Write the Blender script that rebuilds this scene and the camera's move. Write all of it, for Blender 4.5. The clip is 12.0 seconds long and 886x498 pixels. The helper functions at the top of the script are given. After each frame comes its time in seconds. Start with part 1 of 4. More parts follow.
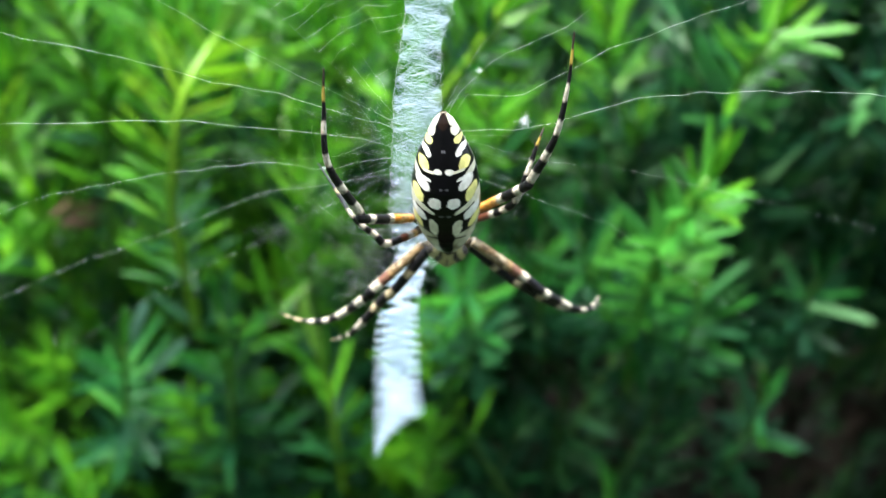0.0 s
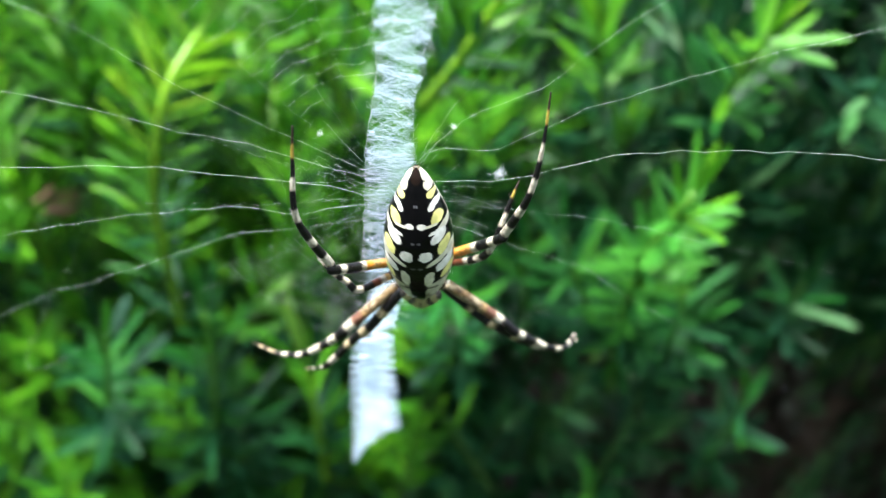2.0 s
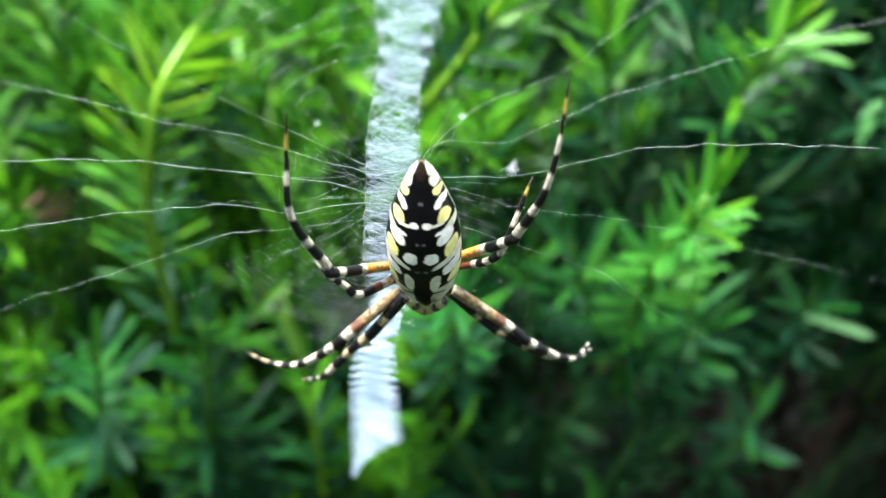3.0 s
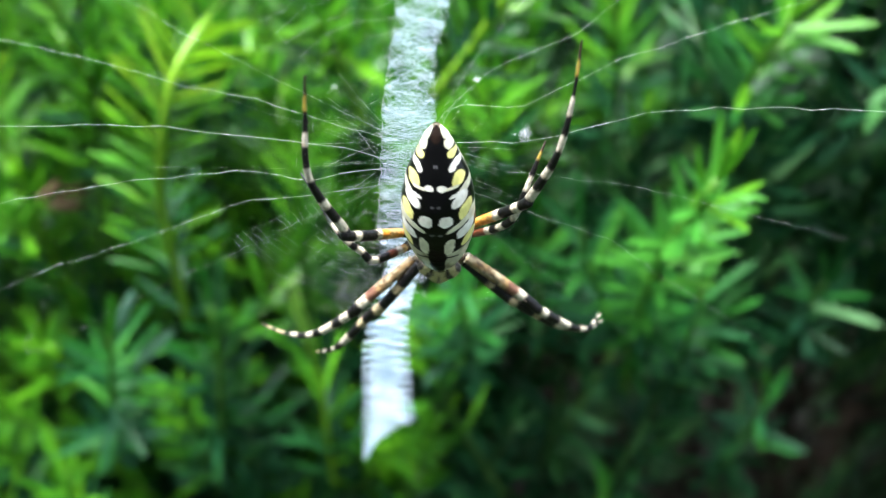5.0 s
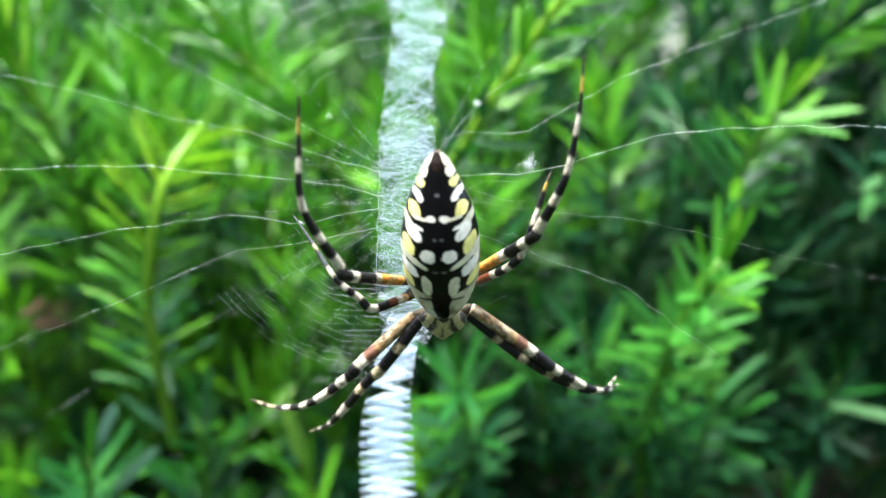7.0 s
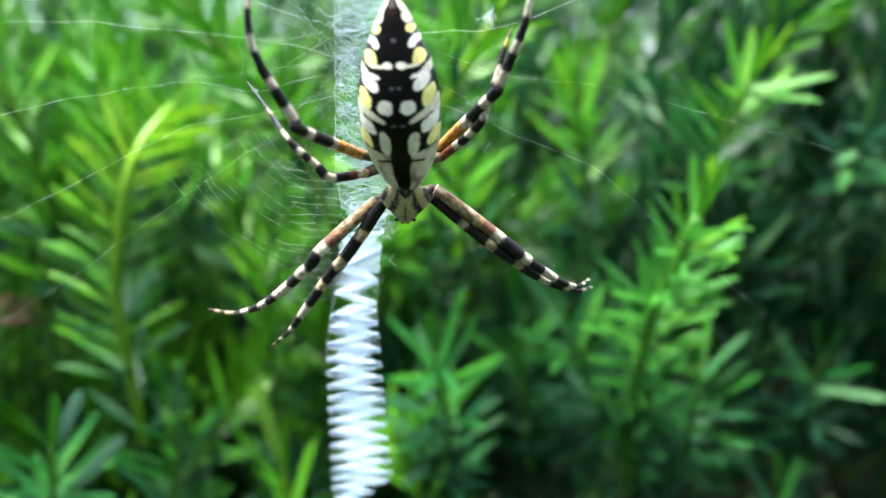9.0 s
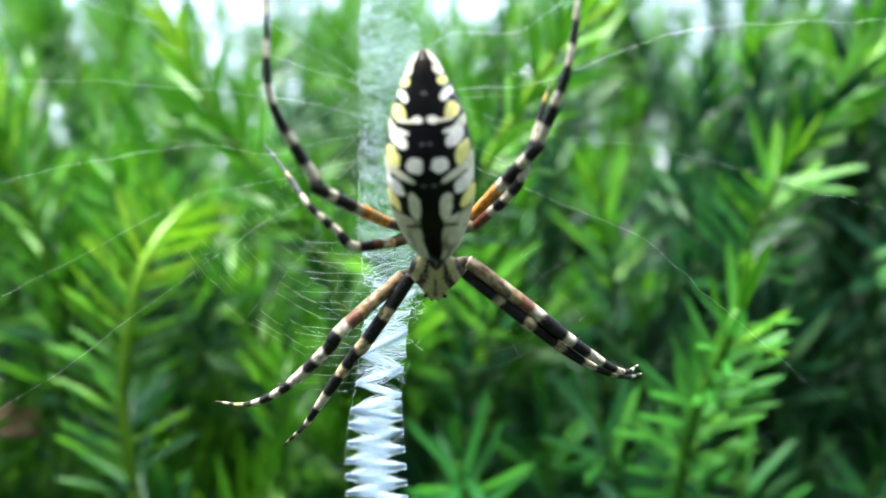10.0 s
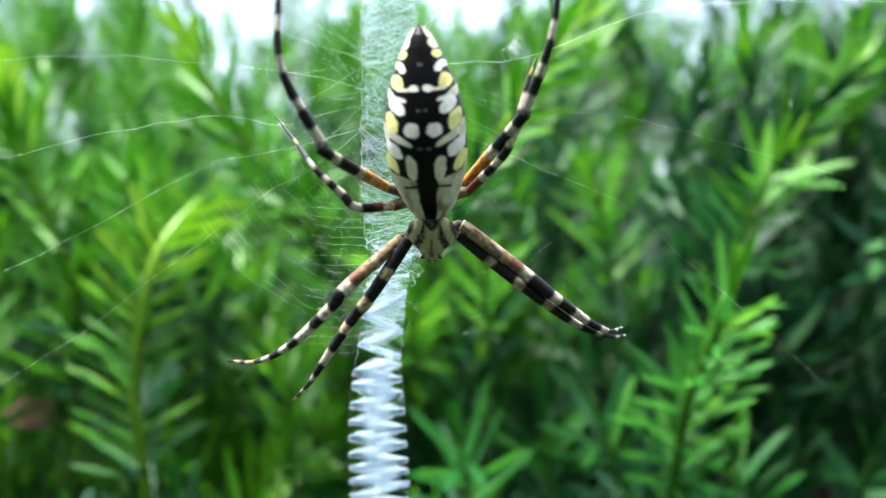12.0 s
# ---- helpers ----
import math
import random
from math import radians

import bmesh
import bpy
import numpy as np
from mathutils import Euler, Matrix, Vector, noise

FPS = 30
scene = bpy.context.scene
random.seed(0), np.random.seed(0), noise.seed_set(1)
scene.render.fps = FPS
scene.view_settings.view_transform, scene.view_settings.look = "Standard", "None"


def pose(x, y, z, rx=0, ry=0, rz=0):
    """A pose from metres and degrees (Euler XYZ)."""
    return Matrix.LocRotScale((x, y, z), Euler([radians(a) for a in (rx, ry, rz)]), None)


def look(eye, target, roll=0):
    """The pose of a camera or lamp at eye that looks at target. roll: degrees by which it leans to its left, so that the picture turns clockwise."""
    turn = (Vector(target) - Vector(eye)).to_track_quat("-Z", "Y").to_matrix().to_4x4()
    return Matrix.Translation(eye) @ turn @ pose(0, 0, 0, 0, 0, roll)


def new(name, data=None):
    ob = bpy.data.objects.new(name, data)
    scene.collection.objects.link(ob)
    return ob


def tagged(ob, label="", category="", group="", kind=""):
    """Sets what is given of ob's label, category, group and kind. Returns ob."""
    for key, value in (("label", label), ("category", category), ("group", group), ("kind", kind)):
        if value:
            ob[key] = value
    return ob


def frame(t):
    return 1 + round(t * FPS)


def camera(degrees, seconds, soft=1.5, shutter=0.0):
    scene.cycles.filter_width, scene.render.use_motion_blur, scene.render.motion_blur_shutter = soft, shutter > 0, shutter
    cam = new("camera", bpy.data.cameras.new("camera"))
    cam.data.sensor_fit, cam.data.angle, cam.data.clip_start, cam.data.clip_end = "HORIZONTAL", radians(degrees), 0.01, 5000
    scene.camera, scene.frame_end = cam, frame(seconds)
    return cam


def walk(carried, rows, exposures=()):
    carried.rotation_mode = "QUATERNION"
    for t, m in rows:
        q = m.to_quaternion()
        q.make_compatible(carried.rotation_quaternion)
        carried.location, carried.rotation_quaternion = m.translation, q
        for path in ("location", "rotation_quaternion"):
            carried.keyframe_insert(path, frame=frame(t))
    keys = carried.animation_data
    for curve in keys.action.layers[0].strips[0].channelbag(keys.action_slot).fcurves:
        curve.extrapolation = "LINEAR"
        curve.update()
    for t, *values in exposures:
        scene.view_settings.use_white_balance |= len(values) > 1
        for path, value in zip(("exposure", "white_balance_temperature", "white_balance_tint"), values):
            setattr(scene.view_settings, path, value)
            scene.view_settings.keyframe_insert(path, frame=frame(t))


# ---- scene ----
# A garden spider at the hub of its web, a hand's width from the lens, before a yew hedge.
cam = camera(58.1, 12.0, soft=1.25)
cam.data.dof.use_dof = True
cam.data.dof.focus_distance = 0.098
cam.data.dof.aperture_fstop = 13.0
PATH = [
    (0, (0.00527, -0.00271, 1.00301), (0.00039, 0.09066, 0.96754), 0.54),
    (0.5, (0.00495, -0.00411, 1.00976), (0.00070, 0.08763, 0.97018), 0.85),
    (1, (0.00570, -0.00422, 1.01790), (0.00211, 0.08751, 0.97826), 1.45),
    (1.5, (0.00710, -0.00130, 1.01687), (0.00316, 0.09055, 0.97753), 1.72),
    (2, (0.00757, 0.00306, 1.01320), (0.00365, 0.09475, 0.97348), 1.93),
    (2.5, (0.00640, 0.00994, 1.00827), (0.00236, 0.10163, 0.96855), 2.10),
    (3, (0.00642, 0.01004, 1.00917), (0.00248, 0.10217, 0.97049), 2.03),
    (3.2, (0.00589, 0.00926, 1.00809), (0.00182, 0.10158, 0.96916), 2.04),
    (4.8, (0.00572, 0.00679, 1.00586), (0.00114, 0.09902, 0.96770), 1.78),
    (5, (0.00584, 0.00655, 1.00545), (0.00103, 0.09878, 0.96712), 1.76),
    (5.5, (0.00567, 0.00553, 1.00614), (0.00073, 0.09785, 0.96802), 1.73),
    (6, (0.00423, 0.00655, 1.00658), (-0.00055, 0.09867, 0.96797), 1.69),
    (6.5, (0.00436, 0.00964, 1.00203), (-0.00013, 0.10621, 0.97643), 1.16),
    (6.7, (0.00461, 0.00962, 0.99799), (-0.00040, 0.10585, 0.97498), 0.38),
    (8.3, (0.00467, 0.00351, 0.97840), (0.00226, 0.10189, 0.96034), -0.66),
    (8.5, (0.00461, 0.00357, 0.97840), (0.00177, 0.10196, 0.96076), -0.70),
    (9, (0.00727, 0.00897, 0.97006), (0.00467, 0.10780, 0.95505), -0.74),
    (9.5, (0.00476, 0.01449, 0.96419), (0.00207, 0.11422, 0.95731), -0.79),
    (10, (0.00487, 0.01785, 0.96445), (0.00062, 0.11776, 0.96403), -1.32),
    (10.5, (0.00289, 0.01906, 0.96122), (-0.00154, 0.11896, 0.96213), -1.56),
    (11, (0.00617, 0.01232, 0.96158), (0.00026, 0.11214, 0.96274), -1.24),
    (11.5, (0.00748, 0.01022, 0.96049), (0.00188, 0.11004, 0.96271), -1.27),
    (12, (0.00628, 0.01048, 0.95827), (0.00134, 0.11034, 0.95981), -1.35),
]
walk(cam, [(t, look(eye, target, roll)) for t, eye, target, roll in PATH],
     exposures=[(0, 2.90), (6, 2.92), (6.6, 2.98), (9.5, 2.95), (10.5, 2.70), (12, 2.69)])

# ---- light ----
world = bpy.data.worlds.new("sky")
scene.world = world
world.use_nodes = True
sky = world.node_tree.nodes.new("ShaderNodeTexSky")
sky.sky_type = "NISHITA"
sky.sun_disc = False
sky.sun_elevation, sky.sun_rotation = radians(75), radians(200)
sky.dust_density = 2.0
background = world.node_tree.nodes["Background"]
background.inputs["Strength"].default_value = 0.13
# thin cloud: most of the sky's blue is gone
pale = world.node_tree.nodes.new("ShaderNodeHueSaturation")
pale.inputs["Saturation"].default_value = 0.65
world.node_tree.links.new(sky.outputs["Color"], pale.inputs["Color"])
world.node_tree.links.new(pale.outputs["Color"], background.inputs["Color"])
sun_data = bpy.data.lights.new("sun", "SUN")
sun_data.energy, sun_data.angle, sun_data.color = 2.2, radians(25), (1.0, 0.99, 0.97)
sun = new("sun", sun_data)
sun.matrix_world = look((0, 0, 0), (0.22, 0.12, -0.97))


# ---- materials ----
def mat(name, rough=0.5, spec=0.5):
    m = bpy.data.materials.new(name)
    m.use_nodes = True
    b = m.node_tree.nodes["Principled BSDF"]
    b.inputs["Roughness"].default_value = rough
    b.inputs["Specular IOR Level"].default_value = spec
    return m, m.node_tree, b


def ramp(tree, value, stops):
    r = tree.nodes.new("ShaderNodeValToRGB")
    while len(r.color_ramp.elements) < len(stops):
        r.color_ramp.elements.new(0.5)
    for e, (p, c) in zip(r.color_ramp.elements, stops):
        e.position, e.color = p, (*c, 1)
    tree.links.new(value, r.inputs["Fac"])
    return r.outputs["Color"]


def noise_node(tree, scale, detail=3.0):
    coord = tree.nodes.new("ShaderNodeTexCoord")
    n = tree.nodes.new("ShaderNodeTexNoise")
    n.inputs["Scale"].default_value, n.inputs["Detail"].default_value = scale, detail
    tree.links.new(coord.outputs["Object"], n.inputs["Vector"])
    return n.outputs["Fac"]


def mixed(tree, kind, a, b, fac=1.0):
    m = tree.nodes.new("ShaderNodeMix")
    m.data_type, m.blend_type = "RGBA", kind
    m.inputs["Factor"].default_value = fac
    tree.links.new(a, m.inputs["A"])
    tree.links.new(b, m.inputs["B"])
    return m.outputs["Result"]


def bump(tree, shader, height, strength, distance):
    n = tree.nodes.new("ShaderNodeBump")
    n.inputs["Strength"].default_value, n.inputs["Distance"].default_value = strength, distance
    tree.links.new(height, n.inputs["Height"])
    tree.links.new(n.outputs["Normal"], shader.inputs["Normal"])


def leaf_material(name, stops, island, rough=0.38, glow=0.3, gloss=0.35):
    """Needle: colour from piece to piece, mottled, glossy, and letting some light through."""
    m, tree, b = mat(name, rough, gloss)
    if island:
        g = tree.nodes.new("ShaderNodeNewGeometry")
        value = g.outputs["Random Per Island"]
    else:
        g = tree.nodes.new("ShaderNodeObjectInfo")
        value = g.outputs["Random"]
    base = ramp(tree, value, stops)
    mottle = ramp(tree, noise_node(tree, 90.0), [(0.3, (0.7, 0.72, 0.7)), (0.7, (1.0, 1.0, 1.0))])
    colour = mixed(tree, "MULTIPLY", base, mottle)
    tree.links.new(colour, b.inputs["Base Color"])
    bump(tree, b, noise_node(tree, 700.0), 0.15, 0.0004)
    t = tree.nodes.new("ShaderNodeBsdfTranslucent")
    tree.links.new(colour, t.inputs["Color"])
    mix = tree.nodes.new("ShaderNodeMixShader")
    mix.inputs["Fac"].default_value = glow
    tree.links.new(b.outputs["BSDF"], mix.inputs[1])
    tree.links.new(t.outputs["BSDF"], mix.inputs[2])
    tree.links.new(mix.outputs["Shader"], tree.nodes["Material Output"].inputs["Surface"])
    return m


# the last two stops of OLD paint pale gloss highlights onto a few needles
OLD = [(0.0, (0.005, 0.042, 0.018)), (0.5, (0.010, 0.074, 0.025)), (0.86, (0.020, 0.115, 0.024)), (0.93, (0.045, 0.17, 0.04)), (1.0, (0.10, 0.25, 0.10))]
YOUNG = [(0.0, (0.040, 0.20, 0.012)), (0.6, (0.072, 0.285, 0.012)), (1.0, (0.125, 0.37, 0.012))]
FAIR = [(0.0, (0.010, 0.090, 0.020)), (0.6, (0.020, 0.145, 0.018)), (1.0, (0.040, 0.20, 0.014))]
BRIGHT = [(0.0, (0.15, 0.42, 0.014)), (1.0, (0.30, 0.55, 0.03))]
SHEEN = [(0.0, (0.034, 0.20, 0.022)), (0.6, (0.055, 0.26, 0.028)), (1.0, (0.09, 0.31, 0.020))]
PALE = [(0.0, (0.22, 0.50, 0.06)), (1.0, (0.36, 0.60, 0.14))]
needle_old = leaf_material("needle_old", OLD, False, 0.45, 0.22, 0.26)
needle_young = leaf_material("needle_young", YOUNG, False)
needle_fair = leaf_material("needle_fair", FAIR, False, 0.42, 0.28, 0.3)
needle_bright = leaf_material("needle_bright", BRIGHT, False)
needle_sheen = leaf_material("needle_sheen", SHEEN, False, 0.42, 0.25, 0.3)
needle_pale = leaf_material("needle_pale", PALE, False, 0.4)
foliage_old = leaf_material("foliage_old", OLD, True, 0.45, 0.22, 0.26)
foliage_young = leaf_material("foliage_young", YOUNG, True)

stem_green, tree_, b_ = mat("stem_green", 0.55)
tree_.links.new(ramp(tree_, noise_node(tree_, 60.0), [(0.3, (0.025, 0.085, 0.010)), (0.7, (0.05, 0.14, 0.016))]), b_.inputs["Base Color"])
stem_fresh, tree_, b_ = mat("stem_fresh", 0.45)
tree_.links.new(ramp(tree_, noise_node(tree_, 60.0), [(0.3, (0.10, 0.25, 0.008)), (0.7, (0.18, 0.36, 0.012))]), b_.inputs["Base Color"])
stem_leafy, tree_, b_ = mat("stem_leafy", 0.5)
tree_.links.new(ramp(tree_, noise_node(tree_, 60.0), [(0.3, (0.035, 0.13, 0.008)), (0.7, (0.07, 0.20, 0.012))]), b_.inputs["Base Color"])
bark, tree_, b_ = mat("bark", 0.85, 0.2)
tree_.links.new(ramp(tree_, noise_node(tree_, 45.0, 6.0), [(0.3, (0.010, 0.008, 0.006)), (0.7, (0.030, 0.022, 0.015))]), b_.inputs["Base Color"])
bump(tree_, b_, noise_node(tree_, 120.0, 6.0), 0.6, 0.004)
soil, tree_, b_ = mat("soil", 0.95, 0.1)
tree_.links.new(mixed(tree_, "MULTIPLY", ramp(tree_, noise_node(tree_, 0.8), [(0.3, (0.03, 0.06, 0.018)), (0.7, (0.05, 0.09, 0.025))]),
                      ramp(tree_, noise_node(tree_, 60.0, 6.0), [(0.3, (0.5, 0.5, 0.5)), (0.7, (1, 1, 1))])), b_.inputs["Base Color"])
bump(tree_, b_, noise_node(tree_, 60.0, 6.0), 0.8, 0.02)


def silk_material(name, colour, through_light):
    m, tree, b = mat(name, 0.45, 0.5)
    b.inputs["Base Color"].default_value = (*colour, 1)
    t = tree.nodes.new("ShaderNodeBsdfTranslucent")
    t.inputs["Color"].default_value = (*colour, 1)
    mix = tree.nodes.new("ShaderNodeMixShader")
    mix.inputs["Fac"].default_value = through_light
    tree.links.new(b.outputs["BSDF"], mix.inputs[1])
    tree.links.new(t.outputs["BSDF"], mix.inputs[2])
    tree.links.new(mix.outputs["Shader"], tree.nodes["Material Output"].inputs["Surface"])
    return m


silk = silk_material("silk", (0.93, 0.97, 0.98), 0.45)
band_silk = silk_material("band_silk", (0.82, 0.93, 1.0), 0.5)


def painted(name, rough, spec, grain, relief):
    """Chitin with the markings held in the mesh's colour layer, mottled by fine grain."""
    m, tree, b = mat(name, rough, spec)
    a = tree.nodes.new("ShaderNodeVertexColor")
    a.layer_name = "markings"
    speck = ramp(tree, noise_node(tree, grain, 4.0), [(0.25, (0.72, 0.70, 0.66)), (0.65, (1, 1, 1))])
    tree.links.new(mixed(tree, "MULTIPLY", a.outputs["Color"], speck), b.inputs["Base Color"])
    bump(tree, b, noise_node(tree, grain * 2, 4.0), relief, 0.0001)
    return m


abdomen_skin = painted("abdomen_skin", 0.30, 0.14, 900.0, 0.35)
leg_skin = painted("leg_skin", 0.45, 0.25, 1500.0, 0.35)
head_skin = painted("head_skin", 0.7, 0.3, 1800.0, 0.6)
eye_black, tree_, b_ = mat("eye_black", 0.1)
b_.inputs["Base Color"].default_value = (0.006, 0.005, 0.005, 1)
bristle_skin, tree_, b_ = mat("bristle_skin", 0.5)
b_.inputs["Base Color"].default_value = (0.05, 0.035, 0.025, 1)

INK = {"b": (0.0035, 0.003, 0.0032), "w": (0.60, 0.56, 0.45), "o": (0.62, 0.25, 0.032), "t": (0.42, 0.35, 0.21),
       "p": (0.28, 0.18, 0.08), "g": (0.07, 0.08, 0.085), "m": (0.17, 0.08, 0.05), "y": (0.36, 0.27, 0.05), "d": (0.03, 0.02, 0.012), "r": (0.14, 0.04, 0.015)}


# ---- building helpers ----
def link_mesh(name, verts, faces, material, parent=None, label="", smooth=True, colours=None):
    """One mesh object from vertices and faces; colours: one for each vertex."""
    me = bpy.data.meshes.new(name)
    me.from_pydata([tuple(v) for v in verts], [], faces)
    if material:
        me.materials.append(material)
    if smooth:
        me.polygons.foreach_set("use_smooth", [True] * len(me.polygons))
    if colours is not None:
        layer = me.color_attributes.new("markings", "FLOAT_COLOR", "POINT")
        layer.data.foreach_set("color", np.c_[np.asarray(colours), np.ones(len(colours))].astype(np.float32).ravel())
    me.update()
    ob = new(name, me)
    if parent:
        ob.parent = parent
    if label:
        tagged(ob, label)
    return ob


def part(name, bm, material, parent, label=""):
    me = bpy.data.meshes.new(name)
    bm.to_mesh(me)
    bm.free()
    me.materials.append(material)
    me.polygons.foreach_set("use_smooth", [True] * len(me.polygons))
    ob = new(name, me)
    ob.parent = parent
    return tagged(ob, label) if label else ob


def tube(points, radii, sides=6, caps=True):
    """Vertices and faces of a tube along points."""
    pts = [Vector(p) for p in points]
    verts, faces = [], []
    side = None
    for i, p in enumerate(pts):
        d = (pts[min(i + 1, len(pts) - 1)] - pts[max(i - 1, 0)]).normalized()
        if side is None:
            side = d.cross(Vector((0.31, 0.2, 0.93)))
            if side.length < 0.05:
                side = d.cross(Vector((1, 0, 0)))
        side = (side - d * side.dot(d)).normalized()
        up = d.cross(side)
        for k in range(sides):
            a = 2 * math.pi * k / sides
            verts.append(p + radii[i] * (math.cos(a) * side + math.sin(a) * up))
    for i in range(len(pts) - 1):
        for k in range(sides):
            a, b = i * sides + k, i * sides + (k + 1) % sides
            faces.append((a, b, b + sides, a + sides))
    if caps:
        faces += [tuple(range(sides))[::-1], tuple(range(len(verts) - sides, len(verts)))]
    return verts, faces


def joined(pieces):
    verts, faces = [], []
    for v, f in pieces:
        n = len(verts)
        verts += v
        faces += [tuple(i + n for i in q) for q in f]
    return verts, faces


def curve_points(ctrl, count):
    """Points spaced evenly along a smooth curve through ctrl."""
    c = [Vector(p) for p in ctrl]
    c = [2 * c[0] - c[1]] + c + [2 * c[-1] - c[-2]]
    fine = []
    for i in range(1, len(c) - 2):
        for k in range(12):
            t = k / 12
            p0, p1, p2, p3 = c[i - 1:i + 3]
            fine.append(0.5 * (2 * p1 + (p2 - p0) * t + (2 * p0 - 5 * p1 + 4 * p2 - p3) * t * t + (3 * p1 - p0 - 3 * p2 + p3) * t ** 3))
    fine.append(c[-2])
    arc = np.r_[0, np.cumsum([(b - a).length for a, b in zip(fine, fine[1:])])]
    at = np.linspace(0, arc[-1], count)
    xyz = np.array([tuple(p) for p in fine])
    return [Vector(q) for q in np.c_[[np.interp(at, arc, xyz[:, k]) for k in range(3)]].T]


def thing(name, label, category, place=(0, 0, 0)):
    e = new(name)
    e.location = place
    e.empty_display_size = 0.02
    return tagged(e, label, category)


# ---- ground ----
bm = bmesh.new()
bmesh.ops.create_grid(bm, x_segments=60, y_segments=60, size=150)
for v in bm.verts:
    r = math.hypot(v.co.x, v.co.y)
    v.co.z = 0.02 * noise.noise(v.co * 0.4) * min(1, r / 4)
me = bpy.data.meshes.new("ground")
bm.to_mesh(me)
bm.free()
me.materials.append(soil)
tagged(new("ground", me), "mown grass and bare earth under the hedge", "ground", kind="structure")

# unseen wall added behind the camera to block low sky light from the hedge
plaster, tree_, b_ = mat("plaster", 0.9, 0.2)
tree_.links.new(mixed(tree_, "MULTIPLY", ramp(tree_, noise_node(tree_, 1.5), [(0.3, (0.24, 0.255, 0.235)), (0.7, (0.30, 0.315, 0.29))]),
                      ramp(tree_, noise_node(tree_, 90.0, 6.0), [(0.3, (0.75, 0.75, 0.75)), (0.7, (1, 1, 1))])), b_.inputs["Base Color"])
bump(tree_, b_, noise_node(tree_, 90.0, 6.0), 0.5, 0.004)
bm = bmesh.new()
bmesh.ops.create_cube(bm, size=1, matrix=Matrix.Translation((0, -1.15, 1.55)) @ Matrix.Diagonal((9.0, 0.25, 3.2, 1)))
me = bpy.data.meshes.new("shade_wall")
bm.to_mesh(me)
bm.free()
me.materials.append(plaster)
tagged(new("shade_wall", me), "unseen plain plaster wall added to shade the hedge", "wall", kind="structure")

# dark mulch bed added under the hedge, its colour standing in for shade
shade_mulch, tree_, b_ = mat("shade_mulch", 0.95, 0.1)
tree_.links.new(mixed(tree_, "MULTIPLY", ramp(tree_, noise_node(tree_, 9.0), [(0.3, (0.014, 0.011, 0.008)), (0.7, (0.028, 0.022, 0.015))]),
                      ramp(tree_, noise_node(tree_, 80.0, 6.0), [(0.3, (0.45, 0.45, 0.45)), (0.7, (1, 1, 1))])), b_.inputs["Base Color"])
bump(tree_, b_, noise_node(tree_, 80.0, 6.0), 0.9, 0.03)
bm = bmesh.new()
bmesh.ops.create_grid(bm, x_segments=70, y_segments=40, size=1)
for v in bm.verts:
    edge = min(1 - abs(v.co.x), 1 - abs(v.co.y))
    v.co = Vector((v.co.x * 1.9, 0.9 + v.co.y * 0.95, -0.03 + 0.09 * min(1, edge * 9) + 0.015 * noise.noise(v.co * 14)))
me = bpy.data.meshes.new("shade_bed")
bm.to_mesh(me)
bm.free()
me.materials.append(shade_mulch)
tagged(new("shade_bed", me), "dark mulch bed added under the hedge for its shade", "planting bed", kind="structure")

# ---- yew hedge ----
hedge = thing("yew_shrub", "dense dark green yew shrub with brighter young shoots", "shrub", (0.03, 0.5, 0))


def needle_grid(rows, half, curl, fold, tip=0.72):
    """A blade 1 long and 2*half wide: pointed base, widest past the middle, blunt point, folded along the midrib."""
    verts, faces = [], []
    for i in range(rows + 1):
        t = i / rows
        w = half * (0.35 + 0.65 * min(1, t * 4.5)) * (1 if t < tip else math.sqrt(max(0.03, 1 - ((t - tip) / (1 - tip)) ** 2)))
        z = curl * t * t
        verts += [(-w, t, z + fold * w), (0, t, z - fold * w * 0.4), (w, t, z + fold * w)]
    for i in range(rows):
        a = 3 * i
        faces += [(a, a + 1, a + 4, a + 3), (a + 1, a + 2, a + 5, a + 4)]
    return verts, faces


def needle_mesh(name, material, curl):
    v, f = needle_grid(6, 0.068, curl, 0.35)
    me = bpy.data.meshes.new(name)
    me.from_pydata(v, [], f)
    me.materials.append(material)
    me.polygons.foreach_set("use_smooth", [True] * len(me.polygons))
    return me


NEEDLES = {k: [needle_mesh("needle", m, c) for c in (0.06, 0.14, -0.08)] for k, m in (("old", needle_old), ("fair", needle_fair), ("young", needle_young), ("sheen", needle_sheen), ("bright", needle_bright), ("pale", needle_pale))}


def needle_poses(path, count, length, rand, open_tip=0.45, start=0.18, bunch=0.85):
    """Poses of needles set spirally on a stem; those near its end stand closer to it and are shorter."""
    out = []
    for i in range(count):
        f = start + (1 - start) * ((i + 0.5) / count) ** bunch
        k = f * (len(path) - 1)
        j = min(int(k), len(path) - 2)
        p = path[j].lerp(path[j + 1], k - j)
        d = (path[min(j + 1, len(path) - 1)] - path[max(j - 1, 0)]).normalized()
        turn = i * 2.4 + rand.uniform(-0.4, 0.4)
        side = d.orthogonal().normalized()
        side = Matrix.Rotation(turn, 3, d) @ side
        open_angle = (1.02 - (1.02 - open_tip) * max(0, (f - 0.45) / 0.55)) + rand.uniform(-0.22, 0.22)
        way = (d * math.cos(open_angle) + side * math.sin(open_angle)).normalized()
        normal = (d - way * d.dot(way)).normalized()
        across = way.cross(normal)
        size = length * rand.uniform(0.78, 1.12) * (1 - 0.35 * max(0, (f - 0.8) / 0.2))
        m = Matrix((across, way, normal)).transposed().to_4x4()
        m.translation = p
        out.append((m, size, f))
    return out


